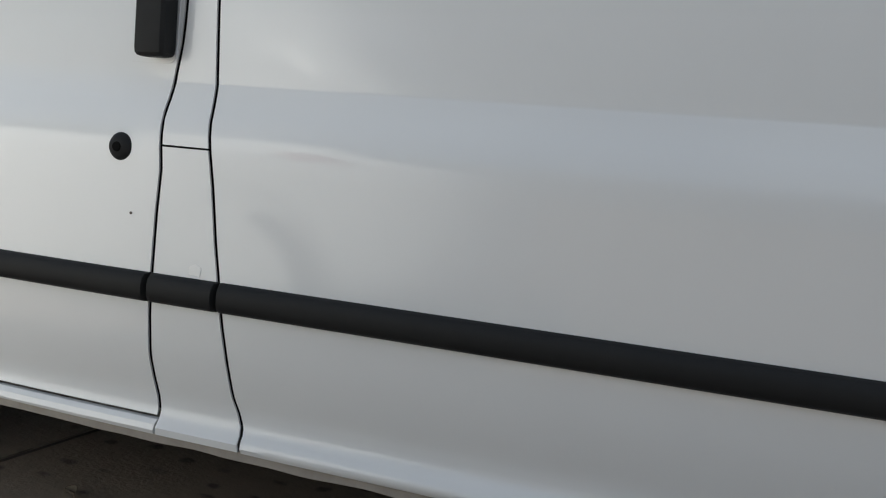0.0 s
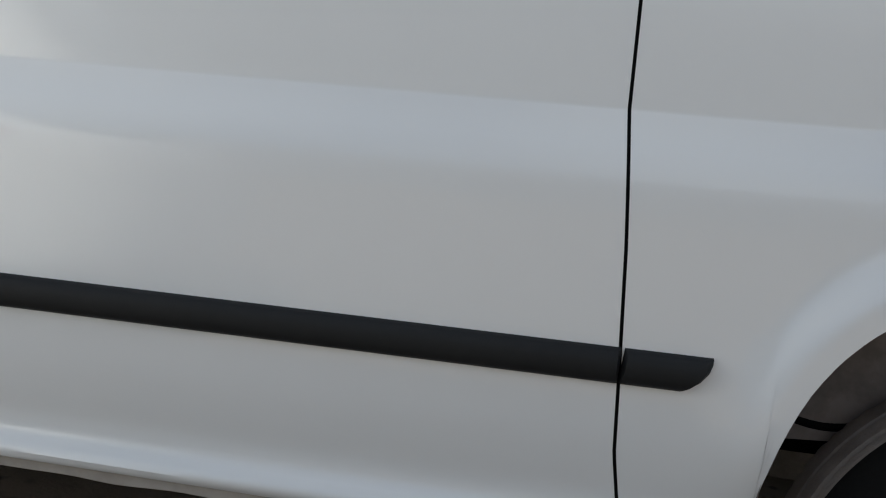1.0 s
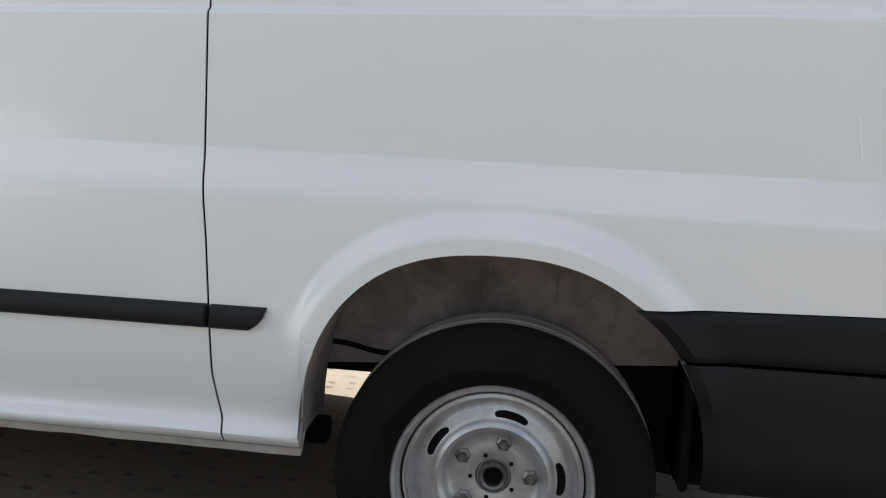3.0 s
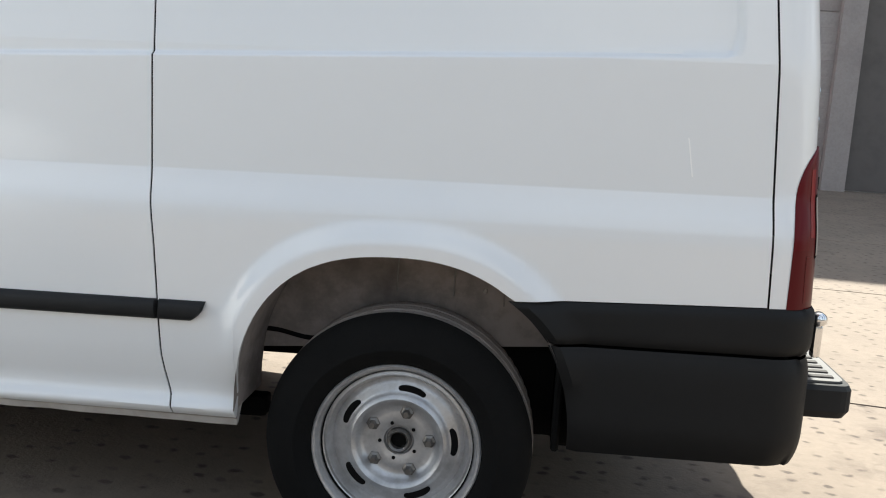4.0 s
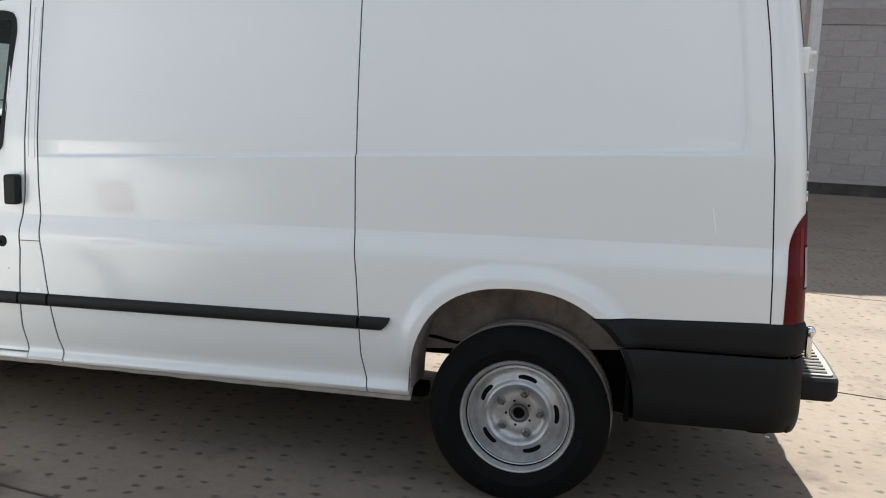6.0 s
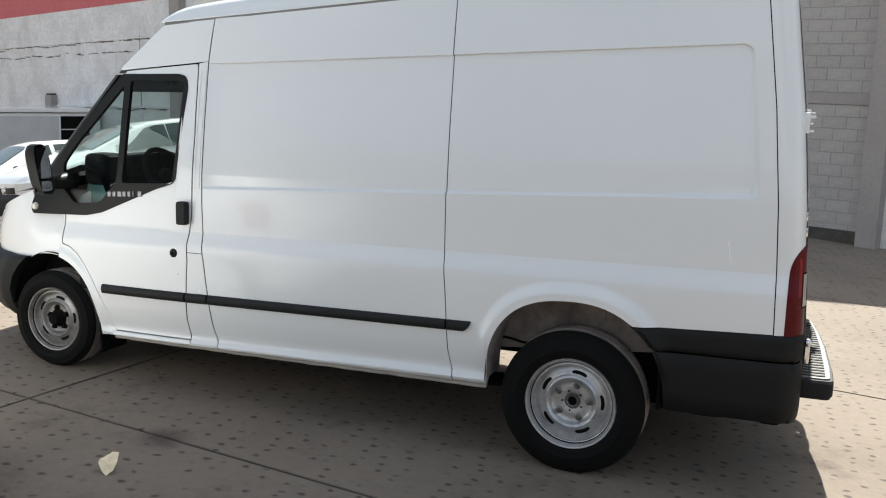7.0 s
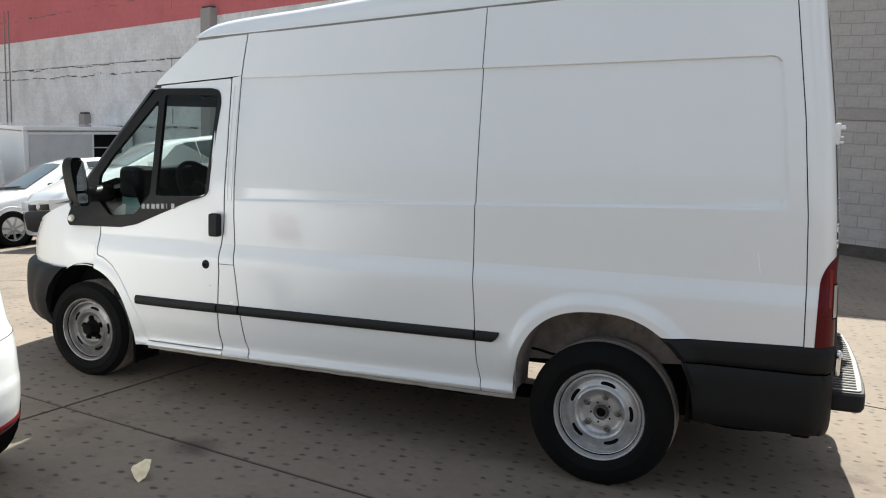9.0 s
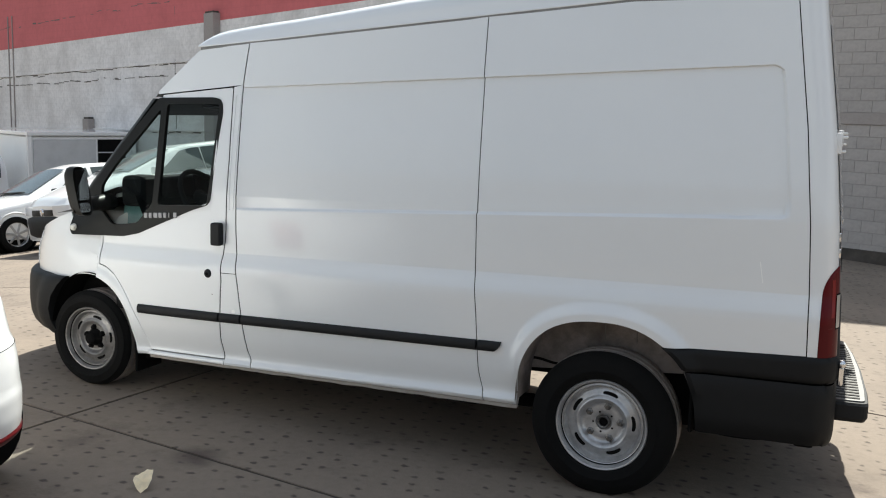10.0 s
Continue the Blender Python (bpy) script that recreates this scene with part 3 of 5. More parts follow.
def build_nose():
    ks = [k / 30 for k in range(31)]
    for mirror in (None, W):
        rows = []
        for x in (-3.0295, -3.045):
            rows.append([(x, side_y(x, z), z) for z in [max(arch_z(x, FRONT_ARCH) or 0.7, 0.7) + (1.03 - max(arch_z(x, FRONT_ARCH) or 0.7, 0.7)) * t / 16 for t in range(17)]])
        for k in ks:
            x, y = nose_plan(k)
            lo = max(arch_z(x, FRONT_ARCH) or 0.72, 0.72)
            hi = hood_z(x) if x < -3.285 else 1.028
            rows.append([(x + 0.05 * ease((t / 16 - 0.6) / 0.4) * k, y + 0.03 * (t / 16) ** 2, lo + (hi - lo) * t / 16) for t in range(17)])
        wing = grid(rows)
        part("front_wing", deepen(wing, 0.01), PAINT, van, shear=RAKE, mirror=mirror)
        # strip between wheel arch and door
        cols = []
        for x in spread_x(-3.03, -2.655, 0.015):
            a = arch_z(x, FRONT_ARCH)
            lo, hi = max(a or 0.36, 0.36), max(lip(x) - 0.003, 0.39)
            if hi - lo < 0.004:
                lo = hi - 0.004
            cols.append([(x, side_y(x, lo + (hi - lo) * t / 10) + (0.02 * ease((0.45 - lo - (hi - lo) * t / 10) / 0.1)), lo + (hi - lo) * t / 10) for t in range(11)])
        part("wing_rear", deepen(grid(cols), 0.02), PAINT, van, shear=RAKE, mirror=mirror)
        # headlamp wrapping the corner
        rows = []
        for k in [0.5 + 0.4 * i / 12 for i in range(13)]:
            x, y = nose_plan(k, 0.003)
            hi = hood_z(x) - 0.015
            lo = 0.78 + 0.02 * k
            rows.append([(x + 0.05 * k * ease(((lo + (hi - lo) * t / 6 - 0.72) / (hi - 0.705) - 0.6) / 0.4), y + 0.025 * (t / 6) ** 2, lo + (hi - lo) * t / 6) for t in range(7)])
        part("headlamp", deepen(grid(rows), 0.02), CLEARLENS, van, "clear wrap-round headlamp", shear=RAKE, mirror=mirror)
    # bonnet
    rows = []
    for k in ks:
        x, y = nose_plan(k)
        y += 0.03
        z = hood_z(x)
        rows.append([(x + 0.05 * k + 0.0, y + (W - 2 * y) * t / 12, z + 0.07 * math.sin(math.pi * t / 12) * (1 - k)) for t in range(13)])
    part("bonnet", grid(rows), PAINT, van, shear=RAKE)
    # front bumper, wrapped round the nose from the wheel arch
    edge = lerp_table([(0.36, -3.33), (0.41, -3.345), (0.46, -3.385), (0.52, -3.408), (0.57, -3.412), (0.65, -3.39), (0.72, -3.34), (0.775, -3.285)])
    sect = [(-0.045, 0.772), (-0.012, 0.768), (0.0, 0.755), (0.008, 0.72), (0.012, 0.65), (0.012, 0.57), (0.006, 0.5), (-0.01, 0.45), (-0.04, 0.41), (-0.09, 0.385), (-0.16, 0.375)]
    for mirror in (None, W):
        rows = [[], []]
        for o, z in sect:
            x = edge(z)
            sn = min(max((-3.06 - x) / 0.93, 0.0), 1.0)
            rows[0].append((x + 0.012, 0.11, z))
            rows[1].append((x, 0.026 - o * 0.6, z))
        for k in [i / 36 for i in range(37)]:
            row = []
            for o, z in sect:
                sn = (-3.06 - edge(z)) / 0.93
                a0 = math.asin(min(sn ** 1.25, 1.0))
                a = a0 + 0.015 + (math.pi / 2 - a0 - 0.015) * k
                c, s = abs(math.cos(a)) ** 0.8, abs(math.sin(a)) ** 0.8
                y_ = 0.02 - o + (W / 2 - 0.02 + o) * (1 - c)
                y_ = y_ + (0.026 - o * 0.6 - y_) * ease(1 - k * 6)
                row.append((-3.06 - (0.93 + o) * s, y_, z))
            rows.append(row)
        bm = grid(rows)
        bmesh.ops.recalc_face_normals(bm, faces=bm.faces[:])
        part("front_bumper", bm, BUMPER, van, "charcoal front bumper corner", shear=RAKE, mirror=mirror, angle=50)
    part("radiator", boxed((-3.75, 0.3, 0.4), (-3.68, W - 0.3, 0.85), 0.01), DARK, van, shear=RAKE)


# ---- roof, windscreen, cab inside ----
def build_roof():
    rows = []
    stations = [(-2.4, 0.004), (-2.396, 0.022), (-2.388, 0.036), (-2.372, 0.05), (-2.345, 0.064), (-2.3, 0.077), (-2.23, 0.087), (-2.12, 0.095), (-2.0, 0.101)] + [(-1.8 + 0.2 * k, min(0.145, 0.107 + 0.011 * k)) for k in range(13)] + [(0.74, 0.13), (0.78, 0.08), (0.8, 0.0)]
    for x, h in stations:
        xx = max(x, -2.39)
        g = gutter(xx)
        y0 = profile(g)
        pts = [(y0 + 0.02, g - 0.004), (y0 + 0.002, g - 0.003), (y0 - 0.003, g - 0.002), (y0 - 0.004, g + 0.002), (y0 - 0.002, g + 0.006), (y0 + 0.004, g + 0.008 + h * 0.08), (y0 + 0.012, g + 0.008 + h * 0.3), (y0 + 0.028, g + h * 0.68), (y0 + 0.065, g + h * 0.92), (y0 + 0.22, g + h * 1.03)]
        mid = [(y0 + 0.22 + (W / 2 - y0 - 0.22) * t / 5, g + h * (1.03 + 0.16 * math.sin(math.pi / 2 * t / 5))) for t in range(1, 6)]
        half = pts + mid
        full = half + [(W - y, z) for y, z in half[-2::-1]]
        lean = 0.06 * ease((-1.9 - x) / 0.5)
        rows.append([(x - lean * math.sin(math.pi * y / W) * 0.9, y, z) for y, z in full])
    bm = grid(rows)
    bmesh.ops.recalc_face_normals(bm, faces=bm.faces[:])
    part("roof", bm, PAINT, van, shear=RAKE, angle=40)
    # grey strip that paints the shade below the roof's drip edge
    for mirror in (None, W):
        ch = grid([[(x, profile(gutter(x)) + dy, gutter(x) + dz) for dz, dy in ((-0.017, 0.003), (-0.016, -0.002), (-0.003, -0.002), (-0.002, 0.01))] for x in spread_x(-2.4, 0.78, 0.1)])
        bmesh.ops.recalc_face_normals(ch, faces=ch.faces[:])
        part("roof_gutter", ch, GUTTERSHADE, van, "roof gutter strip, grey for its shade", shear=RAKE, mirror=mirror)
    # front face of the raised roof, then the windscreen below it
    def across(x, z, bulge, n=12, inset=0.0):
        y0 = cab_y(x, z) + inset
        return [(x - bulge * math.sin(math.pi * t / n), y0 + (W - 2 * y0) * t / n, z) for t in range(n + 1)]
    face = grid([across(x, z, 0.055) for x, z in ((-2.39, 2.105), (-2.47, 2.034), (-2.57, 1.946), (-2.664, 1.862), (-2.684, 1.836))])
    part("roof_front", face, PAINT, van, shear=RAKE)
    ws = grid([across(x, z, 0.06 + 0.07 * (1.842 - z) / 0.65, 12, 0.05) for x, z in ((-2.67, 1.842), (-2.85, 1.63), (-3.05, 1.4), (-3.235, 1.19))])
    part("windscreen", ws, PANE, van, "clear windscreen", shear=RAKE)
    # band added to block sun that falls through the cab onto the yard
    sun_band = grid([across(x, z, 0.055 + 0.07 * (1.842 - z) / 0.65, 12, 0.05) for x, z in ((-2.662, 1.842), (-2.69, 1.808), (-2.752, 1.735))])
    part("windscreen_band", sun_band, TRIM, van, "black band added along the windscreen's top to stop sun", shear=RAKE)
    for mirror in (None, W):
        rows = [[(x + dx, cab_y(x, z) + dy, z) for dx, dy in ((0.0, -0.003), (-0.02, 0.004), (-0.045, 0.025), (-0.05, 0.06), (0.0, 0.07))]
                for x, z in ((-2.68, 1.828), (-2.78, 1.706), (-2.9, 1.568), (-3.12, 1.318), (-3.24, 1.175))]
        p = grid(rows)
        bmesh.ops.recalc_face_normals(p, faces=p.faces[:])
        part("windscreen_pillar", p, TRIM, van, "black windscreen pillar", shear=RAKE, mirror=mirror)
    cowl = grid([[(x, 0.1 + (W - 0.2) * t / 8, z) for t in range(9)] for x, z in ((-3.42, 1.14), (-3.25, 1.18), (-3.1, 1.21), (-2.95, 1.2))])
    part("scuttle", cowl, TRIM, van, shear=RAKE)


def build_cabin():
    part("cab_floor", boxed((-2.7, 0.1, 0.5), (-2.0, W - 0.1, 0.56)), CABIN, van, shear=RAKE)
    part("bulkhead", boxed((-2.08, 0.22, 0.5), (-2.05, W - 0.22, 2.05)), CABIN, van, shear=RAKE)
    part("headliner", boxed((-2.6, 0.2, 1.87), (-2.06, W - 0.2, 1.9), 0.01), CABIN, van, shear=RAKE)
    dash = grid([[(x, y, z) for y in (0.09, 0.12, 0.5, 0.9, 1.3, W - 0.12, W - 0.09)] for x, z in
                 ((-3.22, 1.17), (-3.08, 1.27), (-2.92, 1.32), (-2.8, 1.28), (-2.74, 1.15), (-2.78, 0.9), (-2.95, 0.56))])
    bmesh.ops.recalc_face_normals(dash, faces=dash.faces[:])
    part("dashboard", dash, CABIN, van, "dark dashboard", shear=RAKE)
    part("instrument_hood", boxed((-2.92, 0.32, 1.24), (-2.74, 0.74, 1.37), 0.03, 3), CABIN, van, shear=RAKE)
    part("dash_end", boxed((-2.95, 0.13, 1.2), (-2.77, 0.3, 1.385), 0.05, 3), CABIN, van, shear=RAKE)
    part("door_card", boxed((-2.95, 0.085, 0.6), (-2.2, 0.11, 1.08), 0.01), CABIN, van, shear=RAKE)
    part("door_card", boxed((-2.95, W - 0.11, 0.6), (-2.2, W - 0.085, 1.2), 0.01), CABIN, van, shear=RAKE)
    # steering wheel
    bm = bmesh.new()
    ring, tube = 0.185, 0.016
    rows = []
    for i in range(40):
        a = 2 * math.pi * i / 40
        rows.append([((ring + tube * math.cos(b)) * math.cos(a), (ring + tube * math.cos(b)) * math.sin(a), tube * math.sin(b)) for b in [2 * math.pi * j / 8 for j in range(8)]])
    rows.append(rows[0])
    bm.free()
    bm = grid(rows, closed=True)
    for a in (0.3, 2.84, 4.71):
        c, s = math.cos(a), math.sin(a)
        r = bmesh.ops.create_cube(bm, size=1.0)
        for v in r["verts"]:
            p = Vector((v.co.x * 0.17 + 0.09, v.co.y * 0.03, v.co.z * 0.012 - 0.02))
            v.co = Vector((c * p.x - s * p.y, s * p.x + c * p.y, p.z))
    r = bmesh.ops.create_uvsphere(bm, u_segments=16, v_segments=8, radius=0.065)
    for v in r["verts"]:
        v.co.z = v.co.z * 0.5 - 0.015
    bmesh.ops.transform(bm, matrix=pose(-2.64, 0.52, 1.235, 0, 58, 0), verts=bm.verts[:])
    part("steering_wheel", bm, CABIN, van, "black steering wheel", shear=RAKE)
    for y in (0.28, 1.05):
        seat = thing("seat", "", "")
        seat.parent = van
        part("cushion", boxed((-2.62, y, 0.72), (-2.16, y + 0.5, 0.9), 0.05, 3), CLOTH, seat, shear=RAKE)
        b = boxed((-2.22, y, 0.86), (-2.1, y + 0.5, 1.42), 0.05, 3)
        part("backrest", b, CLOTH, seat, shear=RAKE)
        part("headrest", boxed((-2.19, y + 0.12, 1.42), (-2.1, y + 0.38, 1.6), 0.035, 3), CLOTH, seat, shear=RAKE)
    part("sun_visor", boxed((-2.48, 0.3, 1.775), (-2.22, 0.33, 1.87), 0.01), CABIN, van, "dark sun visor", shear=RAKE)


def build_mirror(mirror):
    put = dict(shear=RAKE, mirror=mirror)
    m = thing("door_mirror", "", "")
    m.parent = van
    # rounded, slightly tapering housing, open towards the rear
    rows = []
    for x, k in ((-2.985, 0.93), (-2.982, 0.985), (-2.995, 1.0), (-3.02, 1.0), (-3.04, 0.95), (-3.056, 0.82), (-3.066, 0.55), (-3.068, 0.1)):
        row = []
        for i in range(32):
            a = 2 * math.pi * i / 32
            c, q = math.cos(a), math.sin(a)
            u, v = math.copysign(abs(c) ** 0.55, c), math.copysign(abs(q) ** 0.55, q)
            row.append((x - 0.02 * (v * k), -0.126 + 0.056 * k * u - 0.012 * v * k, 1.305 + 0.14 * k * v))
        rows.append(row)
    sh = grid(rows, closed=True)
    sh.faces.new([sh.verts.new(p) for p in rows[-1]])
    bmesh.ops.remove_doubles(sh, verts=sh.verts[:], dist=0.0003)
    bmesh.ops.recalc_face_normals(sh, faces=sh.faces[:])
    part("housing", sh, TRIM, m, "black mirror housing", **put)
    def pane_at(z0, z1, y0, y1):
        loop = rounded([(y0, z0), (y1, z0), (y1, z1), (y0, z1)], 0.02)
        bm = bmesh.new()
        bm.faces.new([bm.verts.new((-2.994 - 0.02 * (z - 1.305) / 0.14 + 0.27 * (y + 0.13), y, z)) for y, z in loop])
        bmesh.ops.solidify(bm, geom=bm.faces[:], thickness=0.004)
        return bm
    part("mirror_glass", pane_at(1.255, 1.425, -0.175, -0.081), MIRRORGLASS, m, "silvered mirror glass", **put)
    part("wide_glass", pane_at(1.185, 1.24, -0.16, -0.084), MIRRORGLASS, m, **put)
    part("mirror_back", boxed((-3.02, -0.17, 1.18), (-3.0, -0.08, 1.43), 0.01, 1), DARK, m, **put)
    part("mirror_arm", turned([(0.0, -0.11), (0.035, -0.1), (0.045, -0.06), (0.042, 0.0), (0.05, 0.06), (0.05, 0.12)], 20, (-3.02, 0.02, 1.225)), TRIM, m, "black ball mirror arm", **put)
    part("side_repeater", turned([(0, -0.012), (0.014, -0.01), (0.02, -0.002), (0.022, 0.01)], 20, (-3.225, 0.045, 1.072)), AMBER, m, "round pale indicator lens", **put)


# ---- rear corner, lamps, cladding, doors ----
def corner_path(z, r=0.095, extra=0.0, n=10):
    """Points round the rear corner at a height, from the rear seam to the rear face."""
    x0 = seam_rear(z) + 0.0025
    y0 = profile(z) - extra
    pts = [(x0, y0), (x0 + 0.018, y0)]
    cx, cy, rr = x0 + 0.018, profile(z) + r, r + extra
    for k in range(1, n + 1):
        a = math.pi / 2 * k / n
        pts.append((cx + rr * math.sin(a), cy - rr * math.cos(a)))
    return pts


def lamp_start(z):
    t = (z - 0.725) / 0.39
    u = min(max((z - 0.985) / 0.13, 0.0), 1.0)
    return 0.14 + 0.1 * t + 0.72 * (1 - math.sqrt(1 - u * u))


def build_rear(mirror):
    put = dict(shear=RAKE, mirror=mirror)
    zs = [0.725 + (2.268 - 0.725) * k / 50 for k in range(51)]
    part("rear_pillar", grid([[(*corner_path(z)[i], z) for z in zs] for i in range(12)]), PAINT, van, **put)
    # tail lamp on the corner
    lamp = thing("tail_lamp", "", "")
    lamp.parent = van
    for za, zb, mat_, tag_ in ((0.728, 0.871, DEEPRED, "dark red lower lens"), (0.87, 1.113, RED, "red upper lens")):
        lz = [za + (zb - za) * k / 18 for k in range(19)]
        rows = []
        for i in range(15):
            row = []
            for z in lz:
                s = min(lamp_start(z), 1.0)
                a = math.pi / 2 * (s + (1.06 - s) * i / 14)
                x0, y0, r = seam_rear(z) + 0.021, profile(z) + 0.095, 0.1 - 0.004 * (abs(i / 7 - 1) ** 6)
                row.append((x0 + r * math.sin(a), y0 - r * math.cos(a), z))
            rows.append(row)
        part("red_lens", grid(rows), mat_, lamp, tag_, **put)
    # chambers behind the lens: bright red stop lamp, dark frame, pale reversing lamp
    for a0, a1, z0, z1, r, mat_, tag_ in ((0.5, 0.62, 0.9, 1.06, 0.1008, BRIGHTRED, "bright red stop lamp chamber"), (0.42, 0.58, 0.745, 0.855, 0.1008, RED, "red lower chamber"),
                                          (0.665, 1.02, 0.849, 0.999, 0.1012, DARK, "dark lamp frame"), (0.68, 0.99, 0.856, 0.992, 0.1025, REVERSE, "pale reversing lens")):
        patch = []
        for i in range(7):
            a = math.pi / 2 * (a0 + (a1 - a0) * i / 6)
            patch.append([(seam_rear(z) + 0.021 + r * math.sin(a), profile(z) + 0.095 - r * math.cos(a), z) for z in [z0 + (z1 - z0) * k / 8 for k in range(9)]])
        part("lamp_chamber", deepen(grid(patch), 0.003), mat_, lamp, tag_, **put)
    # hinges of the rear doors
    for z, tag in ((1.638, 1), (1.235, 0), (1.165, 0)):
        x = corner_path(z)[-1][0]
        tall = 0.045 if tag else 0.02
        h = boxed((x - 0.03, 0.13 + 0.06 * (z - 0.7) - 0.02, z - tall), (x + (0.018 if tag else 0.007), 0.19 + 0.06 * (z - 0.7), z + tall), 0.005, 2)
        if tag:
            box(h, (x + 0.012, 0.17, z + 0.02), (x + 0.04, 0.2, z + 0.032), 0.003, 1)
            box(h, (x + 0.012, 0.17, z - 0.04), (x + 0.036, 0.2, z - 0.03), 0.003, 1)
        part("door_hinge", h, PAINT if tag else CHROME, van, "white door hinge" if tag else "bright hinge pin", **put)
    # dark plastic cladding and bumper corner
    def wrap(zs_, low_x, extra, name, label):
        rows_ = []
        for i in range(34):
            row = []
            for j, z in enumerate(zs_):
                t = j / (len(zs_) - 1)
                round_in = 0.012 * (abs(2 * t - 1) ** 5)
                if i < 20:
                    xa = low_x(z)
                    x = xa + (0.905 - xa) * i / 19
                    row.append((x, min(-extra, (side_y(x, z) if x < 0.6 else 0.0) - 0.007) + round_in + 0.012 * ease((0.02 - (x - xa)) / 0.02) + 0.03 * ease((0.42 - z) / 0.14), z))
                else:
                    a = math.pi / 2 * (i - 19) / 14
                    r = 0.1
                    row.append((0.905 + (r + 0.0) * math.sin(a) - round_in, -extra + r - r * math.cos(a) + round_in * (i < 26) + 0.03 * ease((0.42 - z) / 0.14), z))
            if name == "rear_cladding":          # its upper edge follows the panel above
                row = [(x, y, z + j / (len(row) - 1) * (clad_top(min(max(x, 0.25), 0.9)) - 0.7255)) for j, (x, y, z) in enumerate(row)]
            rows_.append(row)
        rows_.append([(rows_[-1][j][0], W / 2, rows_[-1][j][2]) for j in range(len(zs_))])
        bm = grid(rows_)
        bmesh.ops.recalc_face_normals(bm, faces=bm.faces[:])
        part(name, bm, BUMPER, van, label, **put)
    ra = lambda z: REAR_ARCH[0] + REAR_ARCH[2] * max(0.0, 1 - (max(z - 0.36, 0) / REAR_ARCH[3]) ** REAR_ARCH[5]) ** (1 / REAR_ARCH[5])
    wrap([0.612 + (0.725 - 0.612) * k / 12 for k in range(13)], lambda z: ra(z) + 0.002, 0.012, "rear_cladding", "charcoal plastic cladding")
    wrap([0.33 + (0.606 - 0.33) * k / 16 for k in range(17)], lambda z: max(ra(z), 0.36) + 0.03 * (0.6 - z), 0.018, "rear_bumper", "charcoal plastic rear bumper")
    # wheel arch liners and mud flaps
    for arch, x0 in ((REAR_ARCH, 0.0), (FRONT_ARCH, XF)):
        cx, al, ar, b, nl, nr = arch
        al = al if arch is REAR_ARCH else 0.27
        path = []
        for k in range(37):
            a = math.pi * k / 36
            c, s = math.cos(a), math.sin(a)
            A, n = (al, nl) if c > 0 else (ar, nr)
            if arch is REAR_ARCH and c < 0 and 0.36 + b * abs(s) ** (2 / n) < 0.52:
                continue
            path.append((cx - A * abs(c) ** (2 / n) * (1 if c > 0 else -1), max(0.36 + b * abs(s) ** (2 / n), 0.36 if arch is REAR_ARCH else 0.47)))
        mat_ = LINER if arch is REAR_ARCH else DARK
        rows_ = [[(x + (0.0 if y < 0.03 else 0.0), y, z + 0.012) for y in (side_y(x, max(z, 0.5)) + 0.004, 0.03, 0.1, 0.17, 0.235)] for x, z in path]
        ln = grid(rows_)
        part("arch_liner", ln, mat_, van, "dusty wheel arch liner", **put)
        inner = bmesh.new()
        top = [inner.verts.new((x, 0.235, z + 0.012)) for x, z in path if z > (0.47 if arch is REAR_ARCH else 0.38)]
        inner.faces.new(top)
        part("arch_inner_wall", inner, mat_, van, "dusty inner wheel arch wall", smooth=False, **put)
        flap = boxed((cx + ar - 0.03, 0.05, 0.31 if arch is REAR_ARCH else 0.24), (cx + ar - 0.01, 0.27, 0.56 if arch is REAR_ARCH else 0.5), 0.006, 1)
        part("mud_flap", flap, DARK, van, "black rubber mud flap", **put)
        if arch is REAR_ARCH:
            # pressed joints and a rust spot on the inner wall
            for x_, za, zb in ((-0.056, 0.665, 0.775), (0.1, 0.66, 0.765), (0.237, 0.64, 0.715)):
                part("wall_joint", boxed((x_, 0.231, za), (x_ + 0.004, 0.236, zb), 0.001, 1), NUT, van, "dark pressed joint", **put)
            part("rust_spot", turned([(0.0, -0.0015), (0.006, -0.001), (0.007, 0.001)], 9, (0.187, 0.234, 0.68)), NUT, van, "small rust spot", **put)
            # dark panel added to cover the lit gap behind the tyre
            part("inner_guard", boxed((0.2, 0.28, 0.27), (0.5, 0.3, 0.6), 0.004, 1), DARK, van, **put)
        part("arch_bracket", boxed((cx + ar - 0.03, 0.12, 0.3), (cx + ar + 0.06, 0.32, 0.585), 0.01, 1), DARK, van, **put)


